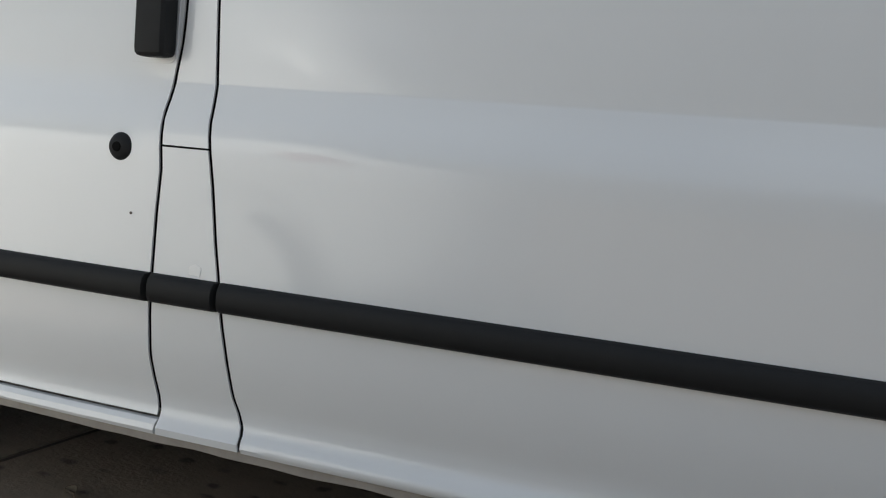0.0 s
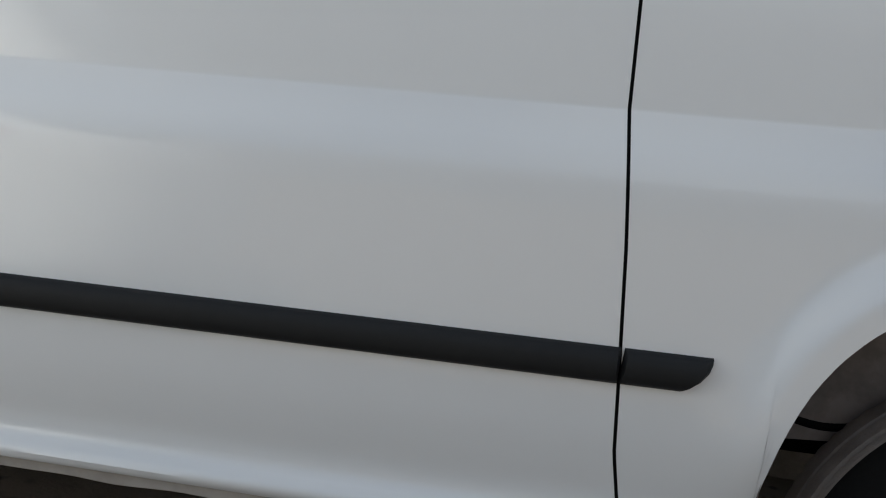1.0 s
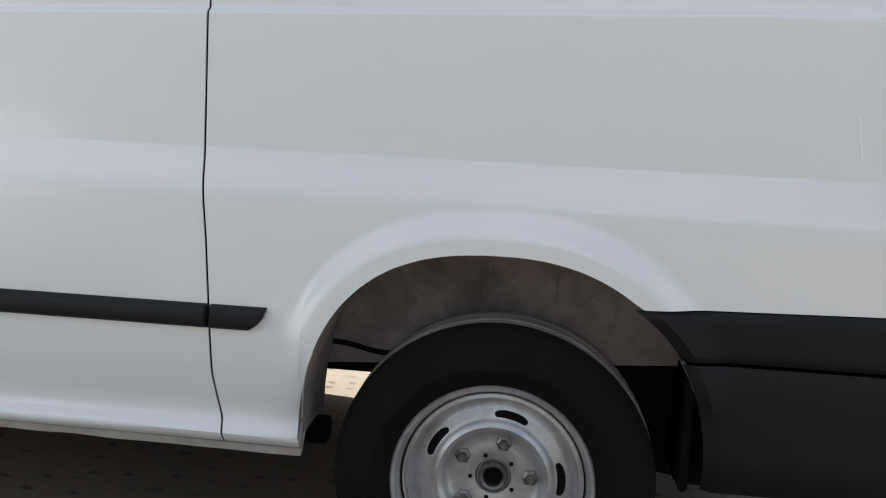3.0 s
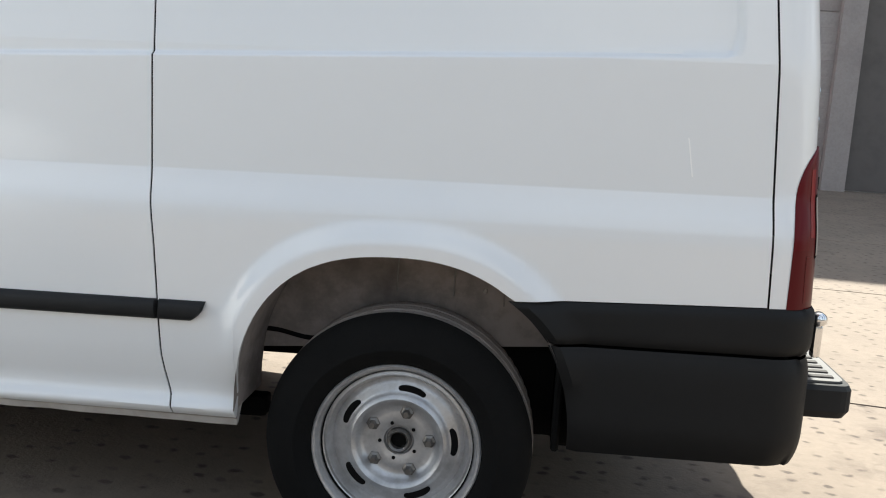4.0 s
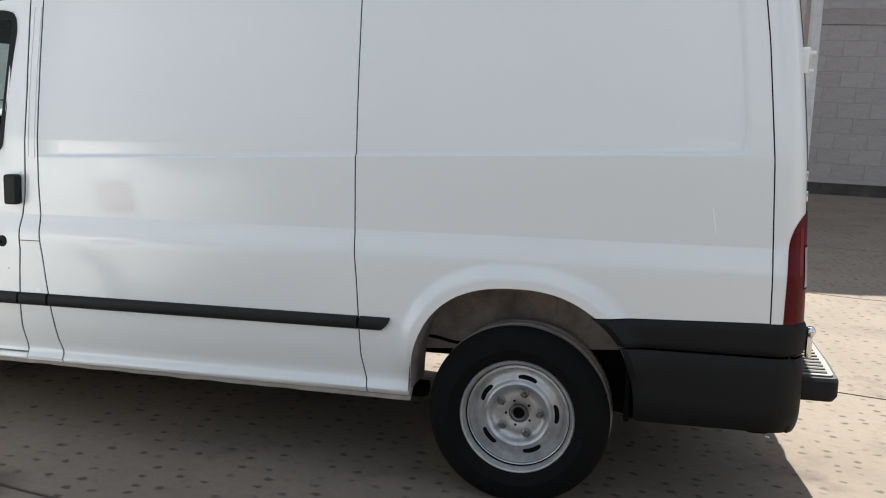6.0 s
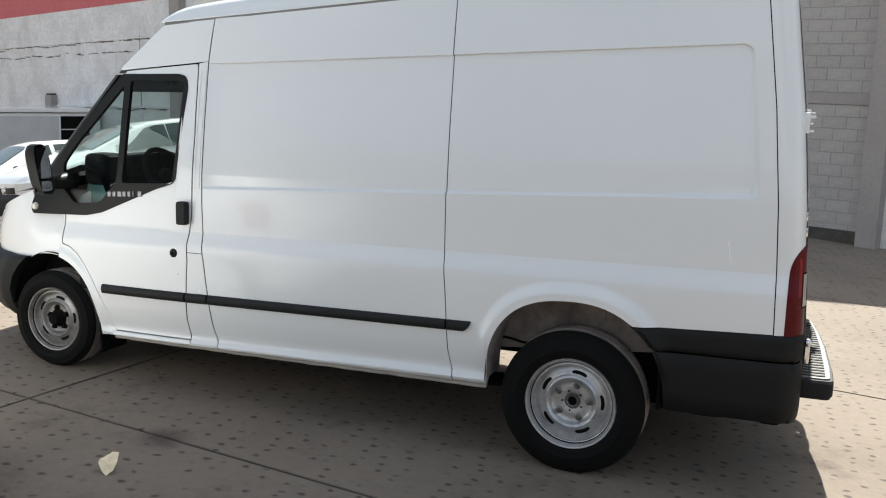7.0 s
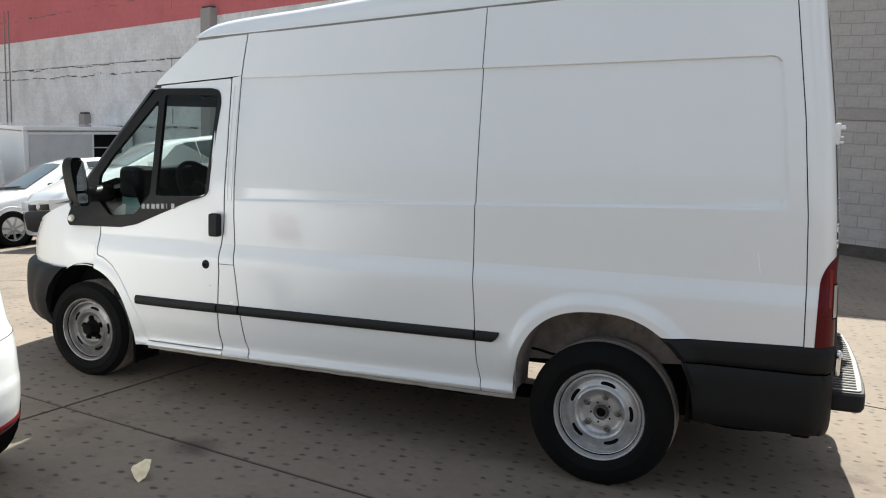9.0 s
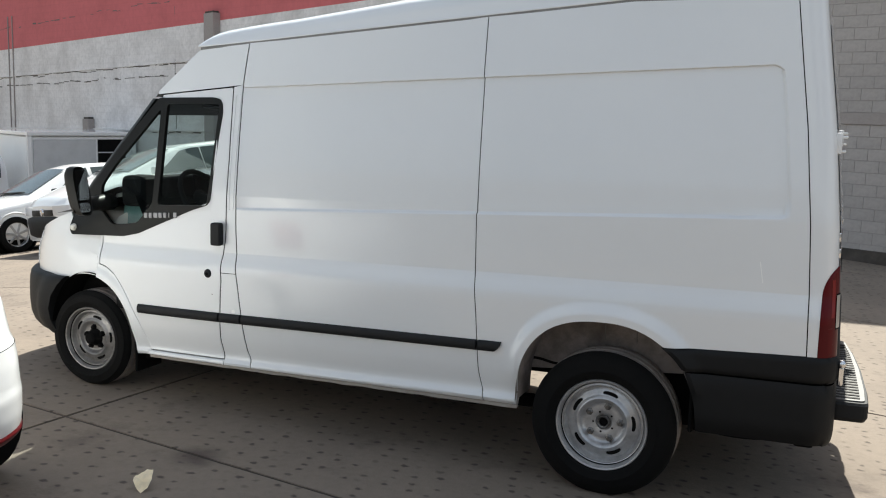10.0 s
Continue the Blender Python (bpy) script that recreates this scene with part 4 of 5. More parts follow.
def build_rear_face():
    zs_ = [0.725 + (2.262 - 0.725) * k / 20 for k in range(21)]
    for mirror in (None, W):
        rows_ = []
        for i in range(9):
            rows_.append([(corner_path(z)[-1][0] + 0.004, corner_path(z)[-1][1] + 0.006 + (W / 2 - corner_path(z)[-1][1] - 0.009) * i / 8, z) for z in zs_])
        part("rear_door", deepen(grid(rows_), 0.0), PAINT, van, "white rear door", shear=RAKE, mirror=mirror)
    # black step with a ribbed alloy tread
    step = thing("rear_step", "", "")
    step.parent = van
    outline = rounded([(0.985, 0.13), (1.14, 0.13), (1.138, 0.35), (1.118, 0.75), (1.085, 1.1), (1.04, 1.4), (0.985, 1.45)], 0.03, 4)
    bm = bmesh.new()
    lo = [bm.verts.new((0.985 + (x - 0.985) * 0.93, y + 0.01, 0.425)) for x, y in outline]
    mid = [bm.verts.new((x, y, 0.445)) for x, y in outline]
    hi = [bm.verts.new((x, y, 0.5)) for x, y in outline]
    top = [bm.verts.new((0.985 + (x - 0.985) * 0.97, 0.79 + (y - 0.79) * 0.985, 0.511)) for x, y in outline]
    for a, b in ((lo, mid), (mid, hi), (hi, top)):
        for k in range(len(a)):
            j = (k + 1) % len(a)
            bm.faces.new((a[k], a[j], b[j], b[k]))
    bm.faces.new(top)
    bm.faces.new(lo[::-1])
    bmesh.ops.recalc_face_normals(bm, faces=bm.faces[:])
    part("step_body", bm, PLASTIC, step, "black step bumper", smooth=False, shear=RAKE)
    inner = [(0.99 + (x - 0.985) * 0.86, 0.79 + (y - 0.79) * 0.955) for x, y in outline]
    bm = bmesh.new()
    a = [bm.verts.new((x, y, 0.5115)) for x, y in inner]
    b = [bm.verts.new((x, y, 0.517)) for x, y in inner]
    for k in range(len(a)):
        j = (k + 1) % len(a)
        bm.faces.new((a[k], a[j], b[j], b[k]))
    bm.faces.new(b)
    bmesh.ops.recalc_face_normals(bm, faces=bm.faces[:])
    part("step_tread", bm, ALLOY, step, "grey alloy step tread", smooth=False, shear=RAKE)
    reach = lerp_table([(0.13, 1.105), (0.35, 1.1), (0.75, 1.085), (1.1, 1.06), (1.3, 1.035)])
    for k in range(24):
        y = 0.185 + k * 0.047
        part("tread_rib", boxed((1.005, y, 0.5165), (reach(y), y + 0.025, 0.5205), 0.003, 1), RIB, step, "dark rubber rib", shear=RAKE)
    for y in (0.4, 1.2):
        part("step_bracket", boxed((0.9, y, 0.42), (1.05, y + 0.08, 0.52), 0.01, 1), DARK, step, shear=RAKE)
    # bright tow pin on the corner
    pin = turned([(0.0, -0.022), (0.009, -0.021), (0.015, -0.016), (0.018, -0.008), (0.018, 0.01), (0.013, 0.019), (0.0, 0.022)], 24, (1.016, 0.08, 0.694))
    part("pin_cap", pin, CHROME, van, "bright chrome pin cap", shear=RAKE)
    part("pin_stem", boxed((1.004, 0.066, 0.598), (1.026, 0.094, 0.682), 0.009, 3), CHROME, van, shear=RAKE)


# ---- underbody ----
def build_underbody():
    part("floor_pan", boxed((-2.7, 0.09, 0.385), (-0.52, W - 0.09, 0.62)), DARK, van, shear=RAKE)
    part("load_floor", boxed((-0.52, 0.3, 0.6), (0.93, W - 0.3, 0.68)), DARK, van, shear=RAKE)
    part("chassis_rail", boxed((-2.6, 0.42, 0.27), (-0.6, 0.5, 0.5), 0.01), DARK, van)
    part("chassis_rail", boxed((-2.6, W - 0.5, 0.25), (-0.6, W - 0.42, 0.5), 0.01), DARK, van)
    part("chassis_rail", boxed((-0.95, 0.42, 0.412), (0.2, 0.5, 0.62), 0.01), DARK, van, shear=RAKE)
    part("spring_eye", boxed((-0.57, 0.3, 0.25), (-0.43, 0.37, 0.312), 0.015, 2), DARK, van, "black leaf spring eye", shear=RAKE)
    part("rear_beam", boxed((0.46, 0.04, 0.34), (0.95, W - 0.04, 0.72), 0.02), DARK, van, shear=RAKE)
    ax = turned([(0.045, 0.0), (0.045, 1.5)], 20, (0.0, 0.18, HUB_Z))
    part("rear_axle", ax, DARK, van)
    part("leaf_spring", boxed((-0.5, 0.42, 0.52), (0.5, 0.48, 0.56), 0.01), DARK, van)
    part("leaf_spring", boxed((-0.5, W - 0.48, 0.52), (0.5, W - 0.42, 0.56), 0.01), DARK, van)
    part("engine_tray", boxed((-3.5, 0.3, 0.3), (-2.7, W - 0.3, 0.7), 0.05), DARK, van, shear=RAKE)
    # tank kept large and low to block light from the far side
    part("fuel_tank", boxed((-2.1, 0.55, 0.2), (-0.7, 1.32, 0.46), 0.05), DARK, van)
    # spare wheel added low so that black shows under the bumper
    spare = turned([(0.1, 0.0), (0.19, 0.01), (0.22, -0.01), (0.3, -0.02), (0.335, 0.02), (0.34, 0.1), (0.33, 0.17), (0.3, 0.19), (0.1, 0.19)], 40)
    bmesh.ops.transform(spare, matrix=pose(0.55, 0.95, 0.15, 90, 0, 0), verts=spare.verts[:])
    part("spare_wheel", spare, DARK, van, "black spare wheel, hung low to darken under the bumper")
    # dark beam and plate added to hide lit ground below the bumper
    part("rear_crossmember", boxed((0.84, 0.25, 0.24), (0.93, W - 0.25, 0.4), 0.02, 2), DARK, van, shear=RAKE)
    part("spare_carrier", boxed((0.25, 0.9, 0.13), (0.95, 0.97, 0.42), 0.01, 1), DARK, van)
    # dark box added in place of the shade under the sill
    part("underbody_tray", boxed((-2.5, 0.34, 0.185), (-0.72, W - 0.16, 0.4), 0.05, 2), DARK, van)
    part("spring_hanger", boxed((-0.46, 0.25, 0.515), (-0.12, 0.31, 0.57), 0.01, 1), DARK, van, shear=RAKE)
    cable = []
    for k in range(17):
        u = k / 16
        cx_, cz_ = -0.44 + 0.3 * u, 0.535 - 0.012 * math.sin(math.pi * u) + 0.006 * math.sin(9 * u)
        cable.append([(cx_, 0.24 + 0.009 * math.cos(a), cz_ + 0.009 * math.sin(a)) for a in [2 * math.pi * j / 8 for j in range(8)]])
    part("brake_hose", grid(cable, closed=True), DARK, van, "black brake hose", shear=RAKE)
    part("exhaust", boxed((-2.6, 1.35, 0.24), (-0.7, 1.5, 0.4), 0.05), DARK, van)
    part("jack_block", boxed((-2.6, 0.07, 0.325), (-2.5, 0.13, 0.4), 0.01), DARK, van, shear=RAKE)


# ---- wheels ----
def rim_mesh(front):
    """Pressed steel disc with five slots and a flanged rim, face towards -y."""
    prof = [(0.221, 0.012), (0.221, 0.0), (0.217, -0.004), (0.211, -0.002), (0.207, 0.006), (0.203, 0.016), (0.2, 0.026), (0.194, 0.03), (0.187, 0.028), (0.182, 0.036), (0.179, 0.05), (0.174, 0.056)]
    bm = turned(prof, 90)
    dish = lerp_table([(0.0, 0.066), (0.036, 0.066), (0.04, 0.058), (0.06, 0.054), (0.094, 0.056), (0.104, 0.044), (0.114, 0.03), (0.121, 0.026), (0.128, 0.03), (0.138, 0.04), (0.16, 0.047), (0.174, 0.056)])
    radii = [0.03, 0.036, 0.04, 0.05, 0.06, 0.075, 0.09, 0.097, 0.104, 0.109, 0.114, 0.121, 0.128, 0.133, 0.137, 0.141, 0.145, 0.149, 0.153, 0.157, 0.16, 0.167, 0.174]
    segs = 150
    rings = [[bm.verts.new((r * math.cos(2 * math.pi * k / segs), dish(r), r * math.sin(2 * math.pi * k / segs))) for k in range(segs)] for r in radii]
    for a, b in zip(rings, rings[1:]):
        for k in range(segs):
            j = (k + 1) % segs
            bm.faces.new((b[k], b[j], a[j], a[k]))
    bmesh.ops.recalc_face_normals(bm, faces=bm.faces[:])
    if sum(f.normal.y for f in bm.faces) > 0:
        bmesh.ops.reverse_faces(bm, faces=bm.faces[:])
    return bm


def build_wheel(x, y, front, mirror):
    """One wheel; y is the plane of the rim's outer flange."""
    w = thing("wheel", "", "")
    w.parent = van
    w.location = (x, y if mirror is None else mirror - y, 0.335 if front else HUB_Z)
    if front:
        w.scale = (0.86, 0.86, 0.86)
    if mirror is not None:
        w.rotation_euler = (0, 0, math.pi)
    R = 0.335 if front else TYRE_R
    side = [(0.2195, 0.008), (0.224, -0.004), (0.235, -0.014), (0.26, -0.022), (0.262, -0.0235), (0.266, -0.0235), (0.268, -0.022), (0.285, -0.021), (0.308, -0.013), (R - 0.022, 0.0), (R - 0.012, 0.01), (R - 0.004, 0.02), (R + 0.0005, 0.034)]
    tyre = turned(side, 96)
    part("tyre", tyre, RUBBER, w, "black tyre sidewall")
    # tread with lugged shoulders
    segs = 216
    cols = [(R, 0.034), (R + 0.001, 0.06), (R - 0.007, 0.063), (R - 0.007, 0.071), (R + 0.001, 0.074), (R + 0.002, 0.11), (R - 0.007, 0.113), (R - 0.007, 0.121), (R + 0.001, 0.124),
            (R + 0.001, 0.15), (R, 0.172), (R - 0.01, 0.188), (0.29, 0.205), (0.23, 0.19)]
    bm = bmesh.new()
    rings = []
    for i, (r, yy) in enumerate(cols):
        ring = []
        for k in range(segs):
            rr = r - (0.0018 if i in (0, 1, 9, 10) and k % 3 == 0 else 0.0)
            a = 2 * math.pi * k / segs
            ring.append(bm.verts.new((rr * math.cos(a), yy, rr * math.sin(a))))
        rings.append(ring)
    for a, b in zip(rings, rings[1:]):
        for k in range(segs):
            bm.faces.new((a[k], b[k], b[(k + 1) % segs], a[(k + 1) % segs]))
    bmesh.ops.recalc_face_normals(bm, faces=bm.faces[:])
    part("tread", bm, TREAD, w, "dusty tyre tread", angle=30)
    part("rim", rim_mesh(front), DUSTYSTEEL if front else STEEL, w, "steel wheel dulled by brake dust" if front else "worn silver steel wheel")
    for q in range(5):
        mid = math.radians(6 + 72 * q)
        pts = []
        for k in range(28):
            t = 2 * math.pi * k / 28
            c, n_ = math.cos(t), math.sin(t)
            a = mid + math.radians(14.5) * math.copysign(abs(c) ** 0.8, c)
            r = 0.147 + 0.0115 * math.copysign(abs(n_) ** 0.8, n_)
            pts.append((r * math.cos(a), r * math.sin(a)))
        hole = bmesh.new()
        ring0 = [hole.verts.new((x_, 0.0405 + 0.0, z_)) for x_, z_ in pts]
        ring1 = [hole.verts.new((x_ * 0.985, 0.047, z_ * 0.985)) for x_, z_ in pts]
        for k in range(28):
            hole.faces.new((ring0[k], ring0[(k + 1) % 28], ring1[(k + 1) % 28], ring1[k]))
        hole.faces.new(ring0)
        part("vent_slot", hole, DARK, w, "dark vent slot", smooth=False)
    drum = turned([(0.0, 0.085), (0.165, 0.085), (0.17, 0.16)], 40)
    part("brake_drum", drum, DARK, w)
    part("barrel", turned([(0.2, 0.02), (0.185, 0.06), (0.18, 0.19)], 60), DARK, w)
    if front:
        hub = turned([(0.0, -0.014), (0.03, -0.012), (0.041, -0.002), (0.046, 0.03), (0.06, 0.046), (0.066, 0.06)], 32)
        part("hub", hub, DARK, w, "dark hub")
        for k in range(5):
            a = math.radians(72 * k + 25)
            lug = turned([(0.0, 0.03), (0.012, 0.03), (0.016, 0.036), (0.018, 0.046), (0.021, 0.05), (0.022, 0.06)], 6)
            bmesh.ops.translate(lug, verts=lug.verts[:], vec=(0.072 * math.cos(a), 0, 0.072 * math.sin(a)))
            part("wheel_nut", lug, DARK, w, smooth=False)
    else:
        hub = turned([(0.021, 0.064), (0.022, 0.05), (0.027, 0.045), (0.031, 0.05), (0.034, 0.062)], 32)
        # black disc paints the shade inside the open bore
        part("hub_bore", turned([(0.0, 0.06), (0.016, 0.061), (0.0215, 0.064)], 24), DARK, w, "dark disc for the shaded hub bore")
        part("hub", hub, NUT, w, "rusty hub centre")
        for k in range(5):
            a = math.radians(72 * k + 5)
            nut = turned([(0.0, 0.03), (0.008, 0.03), (0.0105, 0.034), (0.0115, 0.046), (0.018, 0.05), (0.019, 0.056)], 6)
            bmesh.ops.translate(nut, verts=nut.verts[:], vec=(0.081 * math.cos(a), 0, 0.081 * math.sin(a)))
            part("wheel_nut", nut, NUT, w, smooth=False)
            dot = turned([(0.0, 0.0525), (0.0045, 0.0525), (0.005, 0.055)], 10)
            a2 = a + math.radians(36)
            bmesh.ops.translate(dot, verts=dot.verts[:], vec=(0.05 * math.cos(a2), 0, 0.05 * math.sin(a2)))
            part("stud_hole", dot, DARK, w)


for flank in (None, W):
    van_side(flank)
    cab_door(flank)
    moulding(-2.727, seam_door(0.63) - 0.0022, 0.0, -0.0, flank)
    moulding(seam_door(0.63) + 0.0022, seam_pillar(0.63) - 0.0022, 0, 0, flank)
    moulding(seam_pillar(0.63) + 0.0022, seam_mid(0.63) - 0.0005, 0, 0, flank)
    moulding(seam_mid(0.63) + 0.0005, -0.545, 0, 0.037, flank)
    build_mirror(flank)
    build_rear(flank)
    build_wheel(-0.004, 0.018, False, flank)
    build_wheel(XF + 0.01, 0.055, True, flank)
SCUFF = material("bare_scuff", (0.92, 0.92, 0.91), 0.5)
CHIP = material("paint_chip", (0.1, 0.08, 0.07), 0.8)
for name, loop, mat_ in (("scuff", [(-2.073, 0.663), (-2.05, 0.661), (-2.048, 0.676), (-2.06, 0.683), (-2.072, 0.676)], SCUFF),
                         ("scuff", [(0.668, 1.03), (0.671, 1.03), (0.655, 1.12), (0.651, 1.124)], SCUFF),
                         ("paint_chip", [(-2.203, 0.754), (-2.198, 0.754), (-2.198, 0.759), (-2.203, 0.759)], CHIP)):
    part(name, deepen(polygon_with_holes(rounded(loop, 0.002, 2), [], lambda x, z: side_y(x, z) - 0.001), 0.002), mat_, van, shear=RAKE)
build_nose()
build_roof()
build_cabin()
build_rear_face()
build_underbody()


# ---- the yard wall behind ----
WALL_YAW = radians(-22)
wall_m = Matrix.Translation((1.2, 9.5, 0)) @ Matrix.Rotation(WALL_YAW, 4, "Z")
wall = thing("wall_north", "tall weathered block wall, whitewashed with a red painted top", "wall", kind="structure")
wall.matrix_world = wall_m
TILT = 0.03
slope = lambda x: TILT * min(0.0, x + 4.0)      # courses follow the falling ground
RED_Z, TOP_Z = 4.08, 5.16


def wall_piece(name, x0, x1, z0, z1, y0, y1, mat, label="", owner=None):
    bm = bmesh.new()
    n = max(1, int((x1 - x0) / 2))
    for i in range(n):
        a, b = x0 + (x1 - x0) * i / n, x0 + (x1 - x0) * (i + 1) / n
        r = bmesh.ops.create_cube(bm, size=1.0)
        for v in r["verts"]:
            x = a if v.co.x < 0 else b
            v.co = Vector((x, y0 if v.co.y < 0 else y1, z0 + slope(x) if v.co.z < 0 else z1 + (0.0 if z1 == TOP_Z else slope(x))))
    bmesh.ops.remove_doubles(bm, verts=bm.verts[:], dist=0.001)
    return part(name, bm, mat, owner or wall, label, smooth=False)



END = 0.84                                      # the whitewashed wall stops here
wall_piece("wall_lower", -70, END, -5.0, RED_Z, 0.0, 0.3, WALLPAINT, "whitewashed wall face")
wall_piece("wall_upper", -70, -0.9, RED_Z, TOP_Z, -0.004, 0.3, REDPAINT, "faded red painted wall face")
coping = boxed((-0.9, -0.004, RED_Z), (END, 0.3, TOP_Z))
for v in coping.verts:                          # the unseen head falls towards its free end to place the shadow edge
    if v.co.z > RED_Z + 0.1:
        v.co.z = 5.3 if v.co.x < 0 else 4.12
part("wall_upper", coping, REDPAINT, wall, "faded red wall head, raked unseen to place its shadow edge", smooth=False)
for z0, z1, d in ((3.17, 3.2, 0.025), (1.42, 1.48, 0.06)):
    wall_piece("wall_ledge", -70, -5.0, z0, z1, -d, 0.0, WALLPAINT, "chipped ledge")
for px, z1, w_ in ((-15.9, 4.25, 0.42), (-22.6, 1.75, 0.36), (-35.0, 4.4, 0.4)):
    wall_piece("wall_post", px, px + w_, -5.0, z1, -0.2, 0.0, CONCRETE, "worn concrete wall post")
    wall_piece("post_cap", px + 0.02, px + w_ - 0.06, z1, z1 + 0.05, -0.17, 0.0, DAMP, "dark crumbling post cap")
# the grey carries the shade lines of wall-coloured pipes
for px in (-28.4, -28.05):
    wall_piece("wall_conduit", px, px + 0.03, -3.0, 5.14, -0.035, 0.0, CONCRETE, "pipe on the wall, greyed for its shade lines")


def wall_crack(x0, x1, z, wander, seed, gap=0.35, upright=False):
    """A chipped dark crack: short uneven flakes along a line on the wall face."""
    rng = random.Random(seed)
    bm = bmesh.new()
    t = x0
    while t < x1:
        step = rng.uniform(0.05, 0.38)
        if rng.random() > gap:
            h = rng.uniform(0.008, 0.026) * (2.2 if rng.random() > 0.95 else 1.0)
            off = wander * noise.noise((t * 0.9, seed, 0.0))
            if upright:
                lo, hi = (z + off, -0.008, t + slope(z)), (z + off + h, 0.0, t + step + slope(z))
            else:
                lo, hi = (t, -0.008, z + off + slope(t)), (t + step, 0.0, z + off + h + slope(t))
            r = bmesh.ops.create_cube(bm, size=1.0)
            for v in r["verts"]:
                k = rng.uniform(-0.012, 0.012)
                v.co = Vector((lo[0] if v.co.x < 0 else hi[0], lo[1] if v.co.y < 0 else hi[1], (lo[2] if v.co.z < 0 else hi[2]) + k))
        t += step
    return part("wall_crack", bm, CRACK, wall, "dark chipped crack in the plaster", smooth=False)


wall_crack(-34.0, -13.0, 3.14, 0.12, 3, 0.06)
wall_crack(-34.0, -13.0, 2.86, 0.08, 5, 0.25)
wall_crack(-34.0, -13.0, 1.38, 0.06, 7, 0.35)
wall_crack(-34.0, -13.0, 4.75, 0.08, 11, 0.5)
for k_, x_ in enumerate((-30.5, -17.6)):
    wall_crack(1.4, 5.2, x_, 0.05, 23 + k_, 0.8, upright=True)
# block-built bays seen past the rear of the van: one in this wall, one on an invented set-back wall
corner = thing("wall_east", "bare block wall, invented set back and raised unseen to shade the yard", "wall", kind="structure")
corner.matrix_world = Matrix.Translation((2.0, 15.7, 0)) @ Matrix.Rotation(radians(-5), 4, "Z")
# the height out of view is set to cast the yard's shade edge
CORNER_Z = 11.3


def block_bay(owner, x0, x1, z1, course, beam, base=-0.1):
    """Courses of single blocks in running bond, each a hair proud or shy, and a cast beam."""
    made = []
    for length in (2 * course, course):
        bb = boxed((0.002, -0.008, 0.002), (length - 0.002, 0.0, course - 0.002), 0.003, 1)
        me = bpy.data.meshes.new("block")
        bb.to_mesh(me)
        bb.free()
        me.materials.append(BLOCK)
        made.append(me)
    n = round((x1 - x0) / course / 2)
    wall_piece("mortar_bed", x0, x1, base, z1, -0.002, 0.0, MORTAR, "grey raked mortar", owner)
    for r_ in range(int((z1 - base) / course)):
        z0 = base + r_ * course
        if r_ == beam:
            wall_piece("bond_beam", x0, x1, z0 + 0.006, z0 + course - 0.006, -0.03, 0.0, CONCRETE, "cast concrete beam", owner)
            continue
        whole = [(x0 + k * 2 * course, 0) for k in range(n)]
        bonded = [(x0, 1)] + [(x0 + (2 * k + 1) * course, 0) for k in range(n - 1)] + [(x0 + (2 * n - 1) * course, 1)]
        for x, half in bonded if r_ % 2 else whole:
            ob = new("block", made[half])
            ob.parent = owner
            ob.location = (x, 0.003 * noise.noise((x * 3.1, r_ * 1.7, 4.0)), z0)


block_bay(wall, -2.32, 0.506, 4.4, 0.157, 12, -0.16)
wall_piece("corner_post", 0.52, 0.78, -0.2, 4.0, -0.2, 0.0, CONCRETE, "concrete pillar")
wall_piece("plinth", -2.3, 0.52, -0.2, 0.08, -0.05, 0.0, DAMP, "dark damp wall foot")
wall_piece("corner_wall", -7.0, 30.0, -0.2, CORNER_Z, 0.0, 0.3, BLOCK, "bare block wall face", corner)
block_bay(corner, -0.7, 3.22, 5.0, 0.28, 11)
wall_piece("corner_post", 3.22, 3.62, -0.2, CORNER_Z - 0.2, -0.26, 0.0, CONCRETE, "concrete pillar", corner)
wall_piece("steel_gate", 3.62, 8.0, -0.1, 4.4, -0.02, 0.0, GATE, "dull grey sheet steel gate", corner)
wall_piece("plinth", 0.0, 3.22, -0.2, 0.1, -0.05, 0.0, DAMP, "dark damp wall foot", corner)

# plain unseen wall on the other side, added to block low sky light
closing = thing("low_sky_blocker", "plain dark unseen wall added to block low sky light", "wall", kind="structure")
closing.matrix_world = Matrix.Translation((0, -13.0, 0))
part("wall_face", boxed((-40, -0.3, -3.0), (30, 0.0, 4.0)), DARKWALL, closing, smooth=False)

# ---- concrete slabs of the yard ----
SLAB, TURN = 3.05, radians(-6)
c_, s_ = math.cos(TURN), math.sin(TURN)
ox, oy = -2.836, -0.449
LONG = 12.2
for i in range(-1, 2):
    for j in range(-3, 5):
        def at(u, v):
            return ox + c_ * u - s_ * v, oy + s_ * u + c_ * v
        n_ = 20
        u0, v0, g_ = i * LONG, j * SLAB, 0.011
        rows = []
        for a in range(n_ + 1):
            row = []
            for b in range(n_ + 1):
                x, y = at(u0 + g_ + (LONG - 2 * g_) * a / n_, v0 + g_ + (SLAB - 2 * g_) * b / n_)
                row.append((x, y, ground_z(x)))
            rows.append(row)
        bm = grid(rows)
        bmesh.ops.recalc_face_normals(bm, faces=bm.faces[:])
        if sum(f.normal.z for f in bm.faces) < 0:
            bmesh.ops.reverse_faces(bm, faces=bm.faces[:])
        rim = [e for e in bm.edges if e.is_boundary]
        r = bmesh.ops.extrude_edge_only(bm, edges=rim)
        for g in r["geom"]:
            if isinstance(g, bmesh.types.BMVert):
                g.co.z -= 0.04
        part("slab", bm, YARD, ground, smooth=False)
